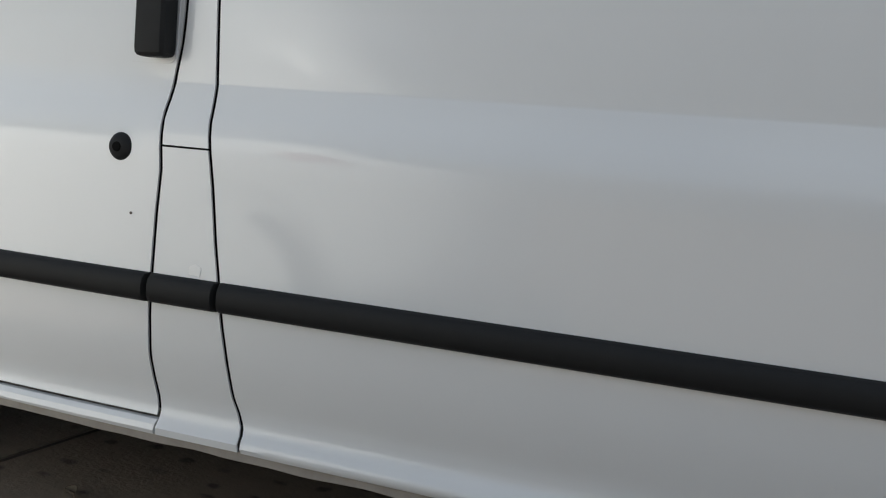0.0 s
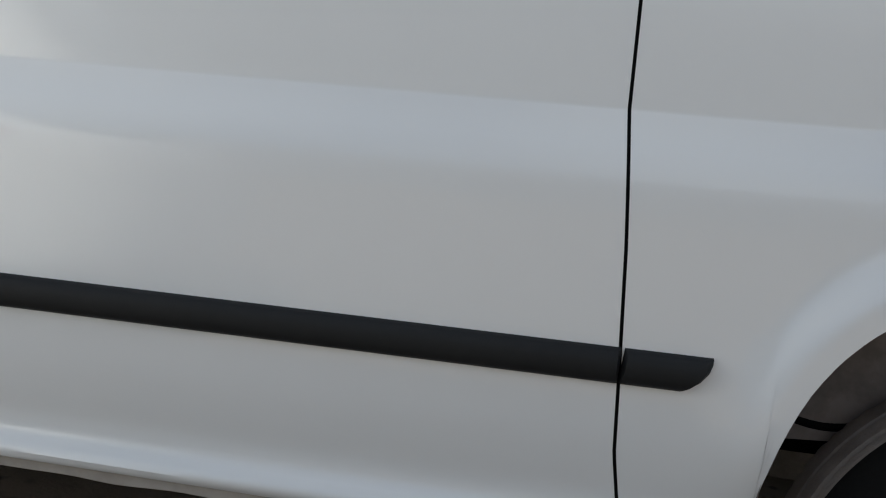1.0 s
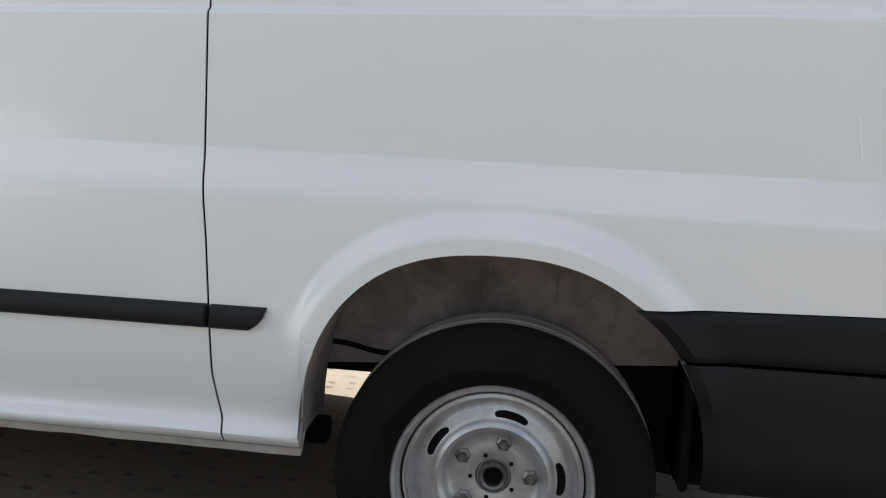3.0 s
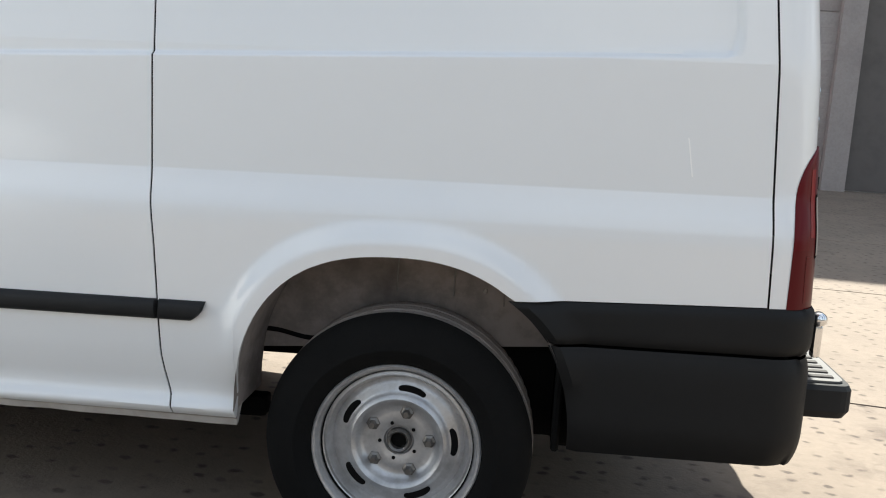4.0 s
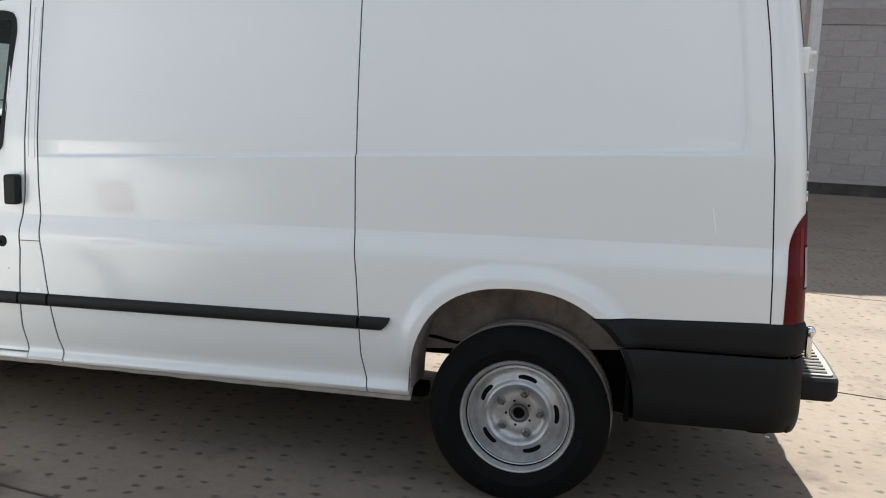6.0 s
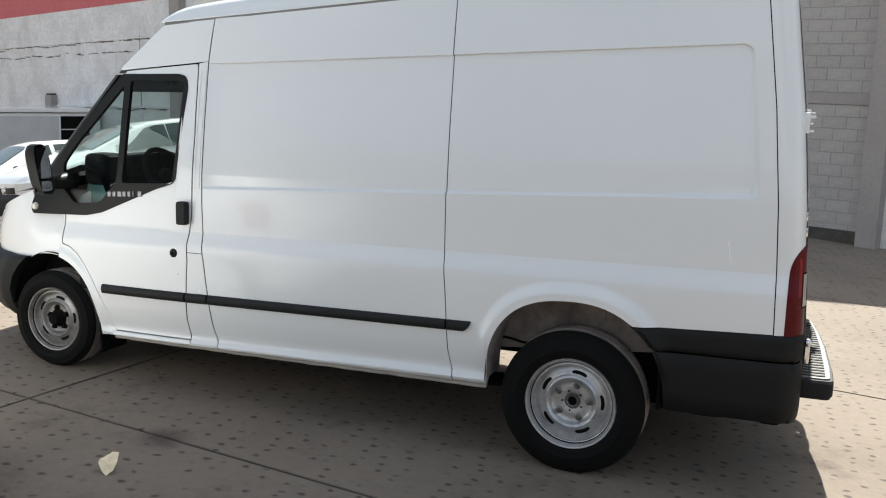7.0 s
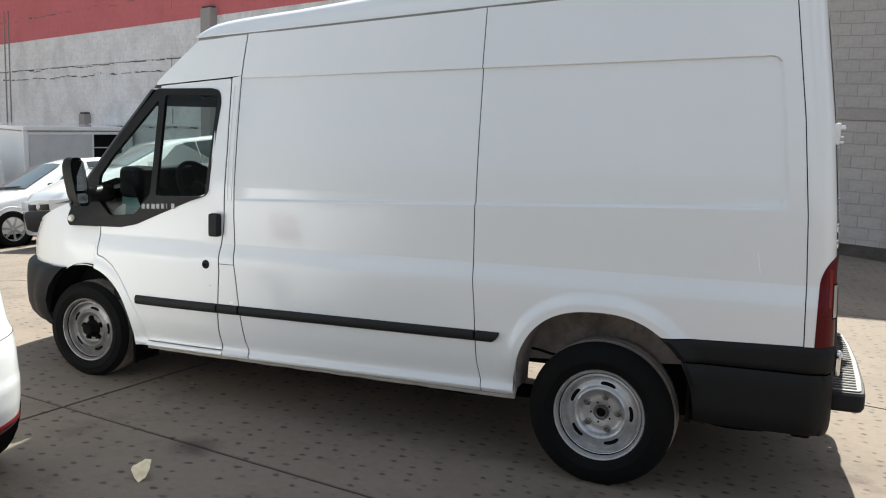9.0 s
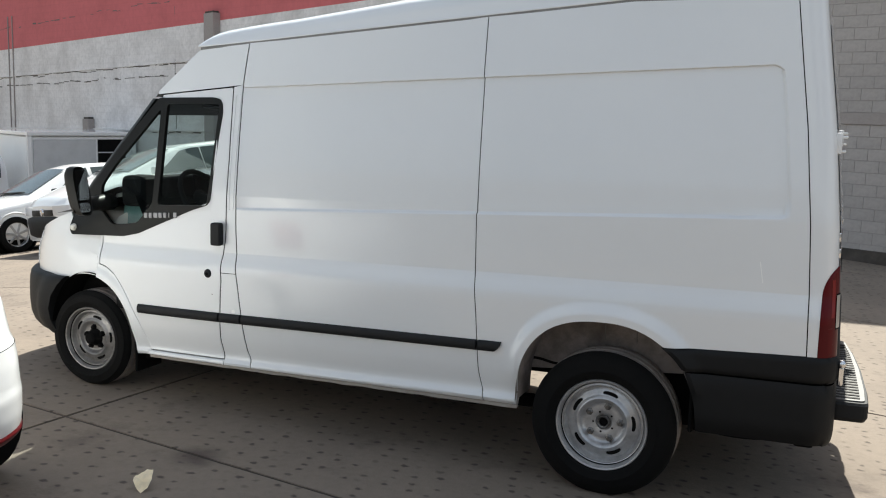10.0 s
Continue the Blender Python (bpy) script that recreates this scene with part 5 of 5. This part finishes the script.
JOINTFILL = material("dark_joint_dirt", (0.05, 0.04, 0.034), 0.95, stain=0.6, stain_scale=3, stain_colour=(0.1, 0.08, 0.066), bump=0.5, bump_scale=60)
joint_lines = [[(-LONG + 0.5 * k, j * SLAB) for k in range(int(3 * LONG / 0.5) + 1)] for j in range(-3, 6)]
joint_lines += [[(i * LONG, -3 * SLAB + 0.5 * k) for k in range(int(8 * SLAB / 0.5) + 1)] for i in range(-1, 3)]
for line in joint_lines:
    along = line[1][0] > line[0][0]
    rows = []
    for u, v in line:
        pair = [at(u, v - 0.0105), at(u, v + 0.0105)] if along else [at(u - 0.0105, v), at(u + 0.0105, v)]
        rows.append([(x, y, ground_z(x) - 0.005) for x, y in pair])
    bm = grid(rows)
    bmesh.ops.recalc_face_normals(bm, faces=bm.faces[:])
    if sum(f.normal.z for f in bm.faces) < 0:
        bmesh.ops.reverse_faces(bm, faces=bm.faces[:])
    part("joint_filler", bm, JOINTFILL, ground, "dark dirt in the joint", smooth=False)


# ---- parked cars ----
def car_wheel(parent, x, y, z, r, alloy=True, turn=0.0):
    w = thing("wheel", "", "")
    w.parent = parent
    w.location = (x, y, z)
    w.rotation_euler = (0, 0, turn)
    part("tyre", turned([(r * 0.66, 0.0), (r * 0.72, -0.02), (r * 0.9, -0.02), (r * 0.98, 0.0), (r, 0.03), (r, 0.16), (r * 0.9, 0.19)], 40), RUBBER, w, "black tyre")
    bm = turned([(r * 0.67, 0.0), (r * 0.64, 0.005), (r * 0.6, 0.04), (r * 0.58, 0.1)], 40)
    for k in range(7):
        a = 2 * math.pi * k / 7 + 0.3
        s = boxed((0.02, 0.004, -r * 0.06), (r * 0.64, 0.03, r * 0.06), 0.006, 1)
        bmesh.ops.transform(s, matrix=pose(0, 0, 0, 0, -math.degrees(a), 0), verts=s.verts[:])
        me = bpy.data.meshes.new("tmp")
        s.to_mesh(me)
        s.free()
        bm.from_mesh(me)
        bpy.data.meshes.remove(me)
    part("rim", bm, STEEL, w, "silver alloy rim")
    part("brake_disc", turned([(0.0, 0.06), (r * 0.56, 0.06)], 30), DARK, w)


def hull(stations, n=2.6, segs=20):
    """A closed car body from stations of (x, half width, z low, z high, crown)."""
    rows = []
    for x, hw, lo, hi, k in stations:
        row = []
        for i in range(segs + 1):
            a = math.pi * i / segs
            c, s = math.cos(a), math.sin(a)
            row.append((x, -hw * math.copysign(abs(c) ** (2 / n), c) * (1 - 0.0 * s), lo + (hi - lo) * abs(s) ** (2 / (n * k))))
        rows.append(row)
    bm = grid(rows)
    for row in (rows[0], rows[-1]):
        bm.faces.new([bm.verts.new(p) for p in row])
    bmesh.ops.remove_doubles(bm, verts=bm.verts[:], dist=0.001)
    bmesh.ops.recalc_face_normals(bm, faces=bm.faces[:])
    return bm


def sheet4(a, b, c, d, n=8, bulge=0.0):
    """A gently bulged quad pane between four corners."""
    a, b, c, d = map(Vector, (a, b, c, d))
    nrm = (b - a).cross(d - a).normalized()
    return grid([[((a.lerp(b, i / n)).lerp(d.lerp(c, i / n), j / n)) + nrm * bulge * math.sin(math.pi * i / n) * math.sin(math.pi * j / n) for i in range(n + 1)] for j in range(n + 1)])


CARS = {
    "sedan": dict(hw=[(-2.15, 0.62), (-2.08, 0.74), (-1.8, 0.83), (-1.3, 0.86), (1.3, 0.86), (1.9, 0.82), (2.15, 0.68)],
                  belt=[(-2.15, 0.56), (-2.0, 0.66), (-1.5, 0.79), (-0.95, 0.87), (0.0, 0.92), (1.4, 0.95), (1.9, 0.93), (2.15, 0.8)],
                  top=[(-2.15, 0.6), (-2.05, 0.7), (-1.5, 0.86), (-0.95, 0.94), (-0.1, 1.37), (0.2, 1.43), (0.75, 1.43), (1.15, 1.34), (1.65, 1.03), (2.0, 0.98), (2.15, 0.85)],
                  topw=[(-2.15, 0.5), (-1.5, 0.7), (-0.95, 0.68), (-0.1, 0.55), (0.8, 0.55), (1.15, 0.57), (1.65, 0.66), (2.15, 0.55)],
                  ends=(-2.15, 2.15), screen=(-0.9, -0.14), sides=((-0.6, 0.22, 0.0), (0.3, 1.12, -0.2)), wb=1.3, r=0.31, lamp=(0.5, 0.64), bumper=0.5),
    "minivan": dict(hw=[(-2.3, 0.66), (-2.22, 0.8), (-1.9, 0.88), (-1.3, 0.91), (1.8, 0.91), (2.2, 0.86), (2.3, 0.78)],
                    belt=[(-2.3, 0.68), (-2.1, 0.81), (-1.7, 0.95), (-1.1, 1.07), (0.0, 1.11), (2.2, 1.12), (2.3, 1.0)],
                    top=[(-2.3, 0.72), (-2.18, 0.85), (-1.7, 1.02), (-1.2, 1.15), (-0.3, 1.5), (0.0, 1.56), (0.8, 1.6), (1.8, 1.57), (2.15, 1.42), (2.3, 1.1)],
                    topw=[(-2.3, 0.55), (-1.7, 0.74), (-1.2, 0.74), (-0.3, 0.62), (0.0, 0.62), (1.8, 0.62), (2.3, 0.65)],
                    ends=(-2.3, 2.3), screen=(-1.13, -0.33), sides=((-0.78, 0.16, 0.0), (0.18, 1.13, 0.0), (1.15, 2.05, -0.1)), wb=1.42, r=0.34, lamp=(0.6, 0.75), bumper=0.585),
}


def parked_car(name, label, kind_):
    """A car lofted from tables along its length; nose towards -x, middle of the wheelbase at the origin."""
    k = CARS[kind_]
    car = thing(name, label, "car", group="parked cars")
    hw, belt_, top, topw = (lerp_table(k[q]) for q in ("hw", "belt", "top", "topw"))

    def section(x):
        w, b, t, v = hw(x), belt_(x), top(x), topw(x)
        b = min(b, t - 0.03)
        half = [(w * 0.8, 0.2), (w * 0.95, 0.22), (w * 0.985, 0.3), (w, 0.45), (w, b - 0.22), (w * 0.985, b - 0.08), (w * 0.965, b - 0.02), (w * 0.94, b)]
        e = (w * 0.94, b)
        half += [(e[0] + (v + 0.035 - e[0]) * q, e[1] + (t - 0.035 - e[1]) * q) for q in (0.33, 0.66, 1.0)]
        half += [(v, t), (v * 0.7, t + 0.02), (v * 0.35, t + 0.03), (0.0, t + 0.034)]
        return half

    def side_point(x, q, sgn, out):
        """On the side glass: q from the belt (0) to the roof (1)."""
        a, b = section(x)[7], section(x)[10]
        return x, sgn * (a[0] + (b[0] - a[0]) * q + out), a[1] + (b[1] - a[1]) * q + out * 0.3
    x0, x1 = k["ends"]
    rows = []
    for x in spread_x(x0, x1, 0.06):
        h = section(x)
        rows.append([(x, -y, z) for y, z in h] + [(x, y, z) for y, z in h[-2::-1]])
    bm = grid(rows)
    for row in (rows[0], rows[-1]):
        bm.faces.new([bm.verts.new(p) for p in row])
    bmesh.ops.remove_doubles(bm, verts=bm.verts[:], dist=0.001)
    bmesh.ops.recalc_face_normals(bm, faces=bm.faces[:])
    part("body", bm, CARWHITE, car, "white body", angle=40)
    part("underside", boxed((x0 + 0.2, -0.7, 0.14), (x1 - 0.2, 0.7, 0.3), 0.03), DARK, car)
    a, b = k["screen"]
    pane = grid([[(x - 0.012, topw(x) * 0.97 * u, top(x) + 0.034 - 0.03 * u * u + 0.014) for u in [-1 + 2 * i / 10 for i in range(11)]] for x in spread_x(a, b, 0.07)])
    bmesh.ops.recalc_face_normals(pane, faces=pane.faces[:])
    part("windscreen", pane, CARGLASS, car, "grey-green windscreen")
    wiper = boxed((a - 0.04, -0.5, top(a) + 0.045), (a, 0.45, top(a) + 0.065), 0.006, 1)
    part("wiper", wiper, TRIM, car)
    for sgn in (-1, 1):
        for xa, xb, lean in k["sides"]:
            rows = []
            for i in range(17):
                row = []
                for j in range(7):
                    q = 0.06 + 0.88 * j / 6
                    lo = max(xa, a + (b - a) * (q * 0.9 + 0.1) + 0.16)
                    hi = xb + lean * q
                    row.append(side_point(lo + (hi - lo) * i / 16, q, sgn, 0.028))
                rows.append(row)
            part("side_window", grid(rows), CARGLASS, car, "dark side window")
        for x in (-k["wb"], k["wb"]):
            r = k["r"]
            y = hw(x)
            arch = turned([(r * 1.17, 0.0), (r * 1.17, 0.3), (0.0, 0.3)], 32, (x, -y - 0.006, r))
            rim = turned([(r * 1.17, 0.0), (r * 1.22, -0.008), (r * 1.26, 0.004)], 40, (x, -y - 0.006, r))
            part("wheel_arch", arch, DARK, car, mirror=None if sgn < 0 else 0.0)
            for v in list(rim.verts):
                v.co.z = max(v.co.z, 0.22)
            part("arch_lip", rim, CARWHITE, car, mirror=None if sgn < 0 else 0.0)
            car_wheel(car, x, sgn * (y + 0.015), r, r, turn=0.0 if sgn < 0 else math.pi)
        z0, z1 = k["lamp"]
        rows = [[(x - 0.012, sgn * (hw(x) + 0.008), z0 + (z1 - z0) * j / 4) for j in range(5)] for x in spread_x(x0 + 0.01, x0 + 0.34, 0.04)]
        rows.insert(0, [(x0 - 0.01, sgn * 0.4, z0 + (z1 - z0) * j / 4) for j in range(5)])
        part("headlamp", grid(rows), CLEARLENS, car, "clear headlamp")
        mz = belt_(a) + 0.04
        part("door_mirror", boxed((a + 0.28, sgn * 0.95 - 0.1, mz), (a + 0.4, sgn * 0.95 + 0.09, mz + 0.13), 0.035, 2), TRIM if kind_ == "sedan" else CARWHITE, car)
        part("grille", boxed((x0 - 0.02, sgn * 0.23 - 0.17, z0 - 0.01), (x0 + 0.1, sgn * 0.23 + 0.17, z0 + 0.09), 0.02, 2), TRIM, car, "dark grille half")
        for x in (0.26, 1.16 if kind_ == "sedan" else 1.14):
            part("door_handle", boxed((x - 0.12, sgn * hw(x) * 0.985 - 0.012, belt_(x) - 0.14), (x, sgn * hw(x) * 0.985 + 0.012, belt_(x) - 0.11), 0.006, 1), CARWHITE, car)
    badge = turned([(0.0, -0.02), (0.05, -0.018), (0.06, 0.0)], 12)
    bmesh.ops.transform(badge, matrix=pose(x0 - 0.012, 0, k["lamp"][0] + 0.05, 0, 0, -90), verts=badge.verts[:])
    part("badge", badge, CHROME, car, "bright round badge")
    bz = k["bumper"]
    rows = []
    for z, o in ((0.22, -0.05), (0.25, 0.0), (0.3, 0.03), (bz - 0.1, 0.045), (bz - 0.03, 0.035), (bz, 0.01), (bz + 0.005, -0.04)):
        h = [(x0 - o, 0.0), (x0 - o, 0.35), (x0 - o + 0.02, 0.55)] + [(x - o * 0.3, hw(x) + o * 0.6) for x in (x0 + 0.04, x0 + 0.08, x0 + 0.2, x0 + 0.35, x0 + 0.5)]
        rows.append([(x, -y, z) for x, y in h[::-1]] + [(x, y, z) for x, y in h[1:]])
    bm = grid(rows)
    bmesh.ops.recalc_face_normals(bm, faces=bm.faces[:])
    part("front_bumper", bm, CARWHITE if kind_ == "sedan" else PLASTIC, car, "" if kind_ == "sedan" else "dark grey plastic front bumper")
    return car


def park(car, x, y, yaw, tilt=0.12):
    car.matrix_world = Matrix.Translation((x, y, ground_z(x))) @ Matrix.Rotation(-math.atan(tilt), 4, "Y") @ Matrix.Rotation(radians(yaw), 4, "Z")


park(parked_car("sedan", "white saloon car with alloy wheels, parked on the yard", "sedan"), -12.36, 9.36, 72)
park(parked_car("minivan", "white people carrier with dark plastic bumper, parked on the yard", "minivan"), -9.68, 9.23, 67.7)

# ---- box truck in front of the wall ----
truck = thing("box_truck", "white box truck with a grey side shutter, parked by the wall", "truck")
part("box_wall", boxed((-1.45, -1.0, 0.85), (1.45, 1.0, 2.52), 0.02, 1), BOXWHITE, truck, "white load box", smooth=False)
part("box_rail", boxed((-1.52, -1.09, 2.54), (1.52, 1.09, 2.64), 0.02, 2), CARWHITE, truck, "white roof rail", smooth=False)
part("corner_rail", boxed((-1.5, -1.05, 0.82), (-1.38, -0.96, 2.55), 0.01, 1), CARWHITE, truck, smooth=False)
part("corner_rail", boxed((1.38, -1.05, 0.82), (1.5, -0.96, 2.55), 0.01, 1), CARWHITE, truck, smooth=False)
part("side_shutter", boxed((-1.34, -1.03, 0.95), (0.34, -1.0, 2.44), 0.008, 1), BOXGREY, truck, "grey side shutter", smooth=False)
part("open_bay", boxed((0.4, -1.012, 0.95), (1.2, -1.0, 2.44), 0.0), DARK, truck, "dark open bay", smooth=False)
for z in (1.35, 1.7, 2.08):
    part("shelf", boxed((0.4, -1.03, z), (1.2, -1.012, z + 0.03), 0.004, 1), BOXGREY, truck, smooth=False)
part("chassis", boxed((-3.2, -0.45, 0.5), (1.45, 0.45, 0.8), 0.02, 1), DARK, truck, smooth=False)
cabm = hull([(x + 0.85, a, b, c, d) for x, a, b, c, d in [(-4.55, 0.7, 0.4, 1.2, 1), (-4.5, 0.92, 0.35, 1.45, 1.2), (-4.0, 0.98, 0.35, 1.6, 1.4), (-3.6, 0.95, 0.35, 2.15, 1.6), (-3.0, 0.95, 0.35, 2.2, 1.6), (-2.8, 0.93, 0.4, 2.1, 1.6)]])
part("cab", cabm, CARWHITE, truck, "white truck cab")
bm = sheet4((-2.9, -0.99, 1.5), (-2.15, -0.99, 1.5), (-2.15, -0.93, 2.02), (-2.65, -0.93, 2.02))
bmesh.ops.solidify(bm, geom=bm.faces[:], thickness=0.02)
part("cab_window", bm, CARGLASS, truck, "dark cab window")
for x in (-2.8, 1.0):
    for y, tn in ((-0.98, 0.0), (0.98, math.pi)):
        car_wheel(truck, x, y, 0.4, 0.4, turn=tn)
park(truck, -18.48, 15.7, 70, 0.0)

# ---- the white hatchback close by ----
near = thing("hatchback", "white hatchback with red tail lamps, rear end towards the van", "car", group="parked cars")
st = [(-4.0, 0.5, 0.35, 0.6, 1), (-3.9, 0.72, 0.25, 0.75, 1), (-3.3, 0.83, 0.2, 0.9, 1.1), (-2.4, 0.84, 0.2, 1.0, 1.2), (-1.2, 0.845, 0.2, 1.06, 1.2), (-0.75, 0.845, 0.24, 1.08, 1.3)]
part("body", hull(st, 3.4, 32), CARWHITE, near, "white body")
part("cabin", hull([(-2.7, 0.7, 0.9, 1.05, 1), (-2.0, 0.66, 0.9, 1.4, 1.4), (-1.2, 0.64, 0.9, 1.47, 1.5), (-0.7, 0.64, 0.9, 1.42, 1.5), (-0.42, 0.6, 0.9, 1.12, 1)], 2.4), CARWHITE, near, "white roof")
part("rear_window", sheet4((-0.43, -0.4, 1.14), (-0.43, 0.4, 1.14), (-0.66, 0.36, 1.34), (-0.66, -0.36, 1.34), bulge=0.03), TAILGLASS, near, "dark rear window")
for sgn in (-1, 1):
    part("side_window", sheet4((-2.35, sgn * 0.715, 1.1), (-1.3, sgn * 0.7, 1.12), (-1.35, sgn * 0.63, 1.36), (-1.95, sgn * 0.65, 1.34)), CARGLASS, near, "dark side window")
tail_x = lerp_table([(0.24, -0.12), (0.29, -0.045), (0.33, -0.012), (0.4, 0.0), (0.5, 0.002), (0.505, -0.004), (0.62, -0.016), (0.69, -0.03), (0.7, -0.05), (0.87, -0.1), (1.0, -0.17), (1.06, -0.24), (1.08, -0.32)])


def tail_point(a, z, out=0.0):
    c, q = math.cos(a), math.sin(a)
    hw = 0.845 + out - 0.05 * ease((z - 0.85) / 0.25) - 0.02 * ease((0.3 - z) / 0.08)
    return tail_x(z) + out - 0.9 * (1 - abs(q) ** 0.571), hw * math.copysign(abs(c) ** 0.571, c), z


def tail_patch(a0, a1, z0, z1, out, n=10, m=10):
    bm = grid([[tail_point(math.radians(a0 + (a1 - a0) * i / n), z0 + (z1 - z0) * j / m, out * min(1.0, 4 * min(i / n, 1 - i / n, j / m, 1 - j / m))) for i in range(n + 1)] for j in range(m + 1)])
    bmesh.ops.recalc_face_normals(bm, faces=bm.faces[:])
    return bm


part("tailgate", tail_patch(0.5, 179.5, 0.692, 1.08, 0.0, 60, 12), CARWHITE, near, "white tailgate")
part("rear_bumper", tail_patch(0.5, 179.5, 0.24, 0.69, 0.0, 60, 24), CARWHITE, near, "white rear bumper with a crease")
part("bumper_core", boxed((-0.95, -0.55, 0.3), (-0.4, 0.55, 1.0), 0.05, 2), DARK, near)
for a0, a1 in ((20, 37), (143, 160)):
    part("tail_lamp", tail_patch(a0, a1, 0.84, 1.02, 0.012), HATCHLAMP, near, "red tail lamp")
for a0, a1 in ((36, 84), (96, 144)):
    part("reflector", tail_patch(a0, a1, 0.288, 0.345, 0.008), DEEPRED, near, "red bumper reflector")
for sgn in (-1, 1):
    for x in (-0.66, -3.2):
        arch = turned([(0.33, 0.0), (0.33, 0.3), (0.0, 0.3)], 32, (x, -0.852, 0.3))
        part("wheel_arch", arch, DARK, near, mirror=None if sgn < 0 else 0.0)
        car_wheel(near, x, sgn * 0.82, 0.3, 0.3, turn=0.0 if sgn < 0 else math.pi)
near.matrix_world = Matrix.Translation((-2.07, -2.0, ground_z(-2.4)))


# ---- dry leaves on the floor ----
def dry_leaf(x, y, yaw, size):
    rows = []
    for i in range(9):
        u = i / 8
        w = size * 0.32 * math.sin(math.pi * min(u * 0.95 + 0.03, 1.0)) ** 0.8
        rows.append([((u - 0.5) * size, w * v, 0.006 + 0.012 * v * v + 0.008 * math.sin(3 * u)) for v in (-1, -0.5, 0, 0.5, 1)])
    bm = grid(rows)
    bmesh.ops.solidify(bm, geom=bm.faces[:], thickness=0.002)
    leaf = part("dry_leaf", bm, LEAF, None)
    tagged(leaf, "small curled dry leaf on the concrete floor", "leaf", group="dry leaves")
    leaf.matrix_world = pose(x, y, ground_z(x) - 0.002, 0, 0, yaw)


LEAF = material("dry_leaf", (0.3, 0.25, 0.19), 0.8, stain=0.5, stain_scale=30)
dry_leaf(-2.5, 0.22, -20, 0.04)


# ---- loose papers on the dashboard, against the quarter window ----
def loose_sheet(corners, mat, label):
    """A slightly curled sheet between four corners (x, y, z)."""
    bm = sheet4(*corners, n=6, bulge=0.008)
    bmesh.ops.solidify(bm, geom=bm.faces[:], thickness=0.0012)
    for v in bm.verts:
        v.co.z += RAKE * v.co.x
    ob = part("paper_sheet", bm, mat, None)
    tagged(ob, label, "paper", group="papers on the dashboard")


WHITESHEET = material("white_paper", (0.82, 0.82, 0.8), 0.8, stain=0.2, stain_scale=12)
TEALSHEET = material("teal_printed_paper", (0.2, 0.36, 0.36), 0.7, stain=0.4, stain_scale=10, stain_colour=(0.4, 0.55, 0.54))
loose_sheet(((-3.02, 0.15, 1.09), (-2.9, 0.14, 1.1), (-2.92, 0.17, 1.17), (-2.99, 0.17, 1.135)), WHITESHEET, "curled white paper behind the van's quarter window")
loose_sheet(((-2.95, 0.155, 1.09), (-2.79, 0.145, 1.12), (-2.81, 0.18, 1.2), (-2.96, 0.19, 1.225)), TEALSHEET, "teal printed leaflet behind the van's quarter window")
loose_sheet(((-3.02, 0.17, 1.245), (-2.955, 0.16, 1.255), (-2.95, 0.18, 1.285), (-3.02, 0.19, 1.27)), WHITESHEET, "folded white paper on the van's dashboard")


# ---- cream sheet that stands for a fleck of sun on the floor ----
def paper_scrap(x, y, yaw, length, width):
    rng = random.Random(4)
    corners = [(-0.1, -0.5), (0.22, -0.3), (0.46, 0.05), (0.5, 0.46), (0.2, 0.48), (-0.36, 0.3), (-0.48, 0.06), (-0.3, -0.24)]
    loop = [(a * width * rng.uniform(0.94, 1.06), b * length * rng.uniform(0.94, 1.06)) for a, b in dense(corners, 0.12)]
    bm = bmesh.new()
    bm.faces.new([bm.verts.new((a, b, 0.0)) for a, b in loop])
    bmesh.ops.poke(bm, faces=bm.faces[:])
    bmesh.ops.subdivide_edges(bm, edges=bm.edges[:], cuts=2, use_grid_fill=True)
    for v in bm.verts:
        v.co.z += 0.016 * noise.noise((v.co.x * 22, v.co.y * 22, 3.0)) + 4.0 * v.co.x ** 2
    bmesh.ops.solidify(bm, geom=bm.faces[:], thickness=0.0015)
    scrap = part("paper_scrap", bm, FLECK, None)
    tagged(scrap, "crumpled cream sheet standing for a sun fleck on the concrete floor", "paper")
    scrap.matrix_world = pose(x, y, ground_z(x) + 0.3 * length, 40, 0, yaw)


# the cream of sunlit concrete is put into this colour
FLECK = material("sun_fleck_cream", (0.98, 0.82, 0.56), 0.85, stain=0.6, stain_scale=24, stain_colour=(0.55, 0.47, 0.34))
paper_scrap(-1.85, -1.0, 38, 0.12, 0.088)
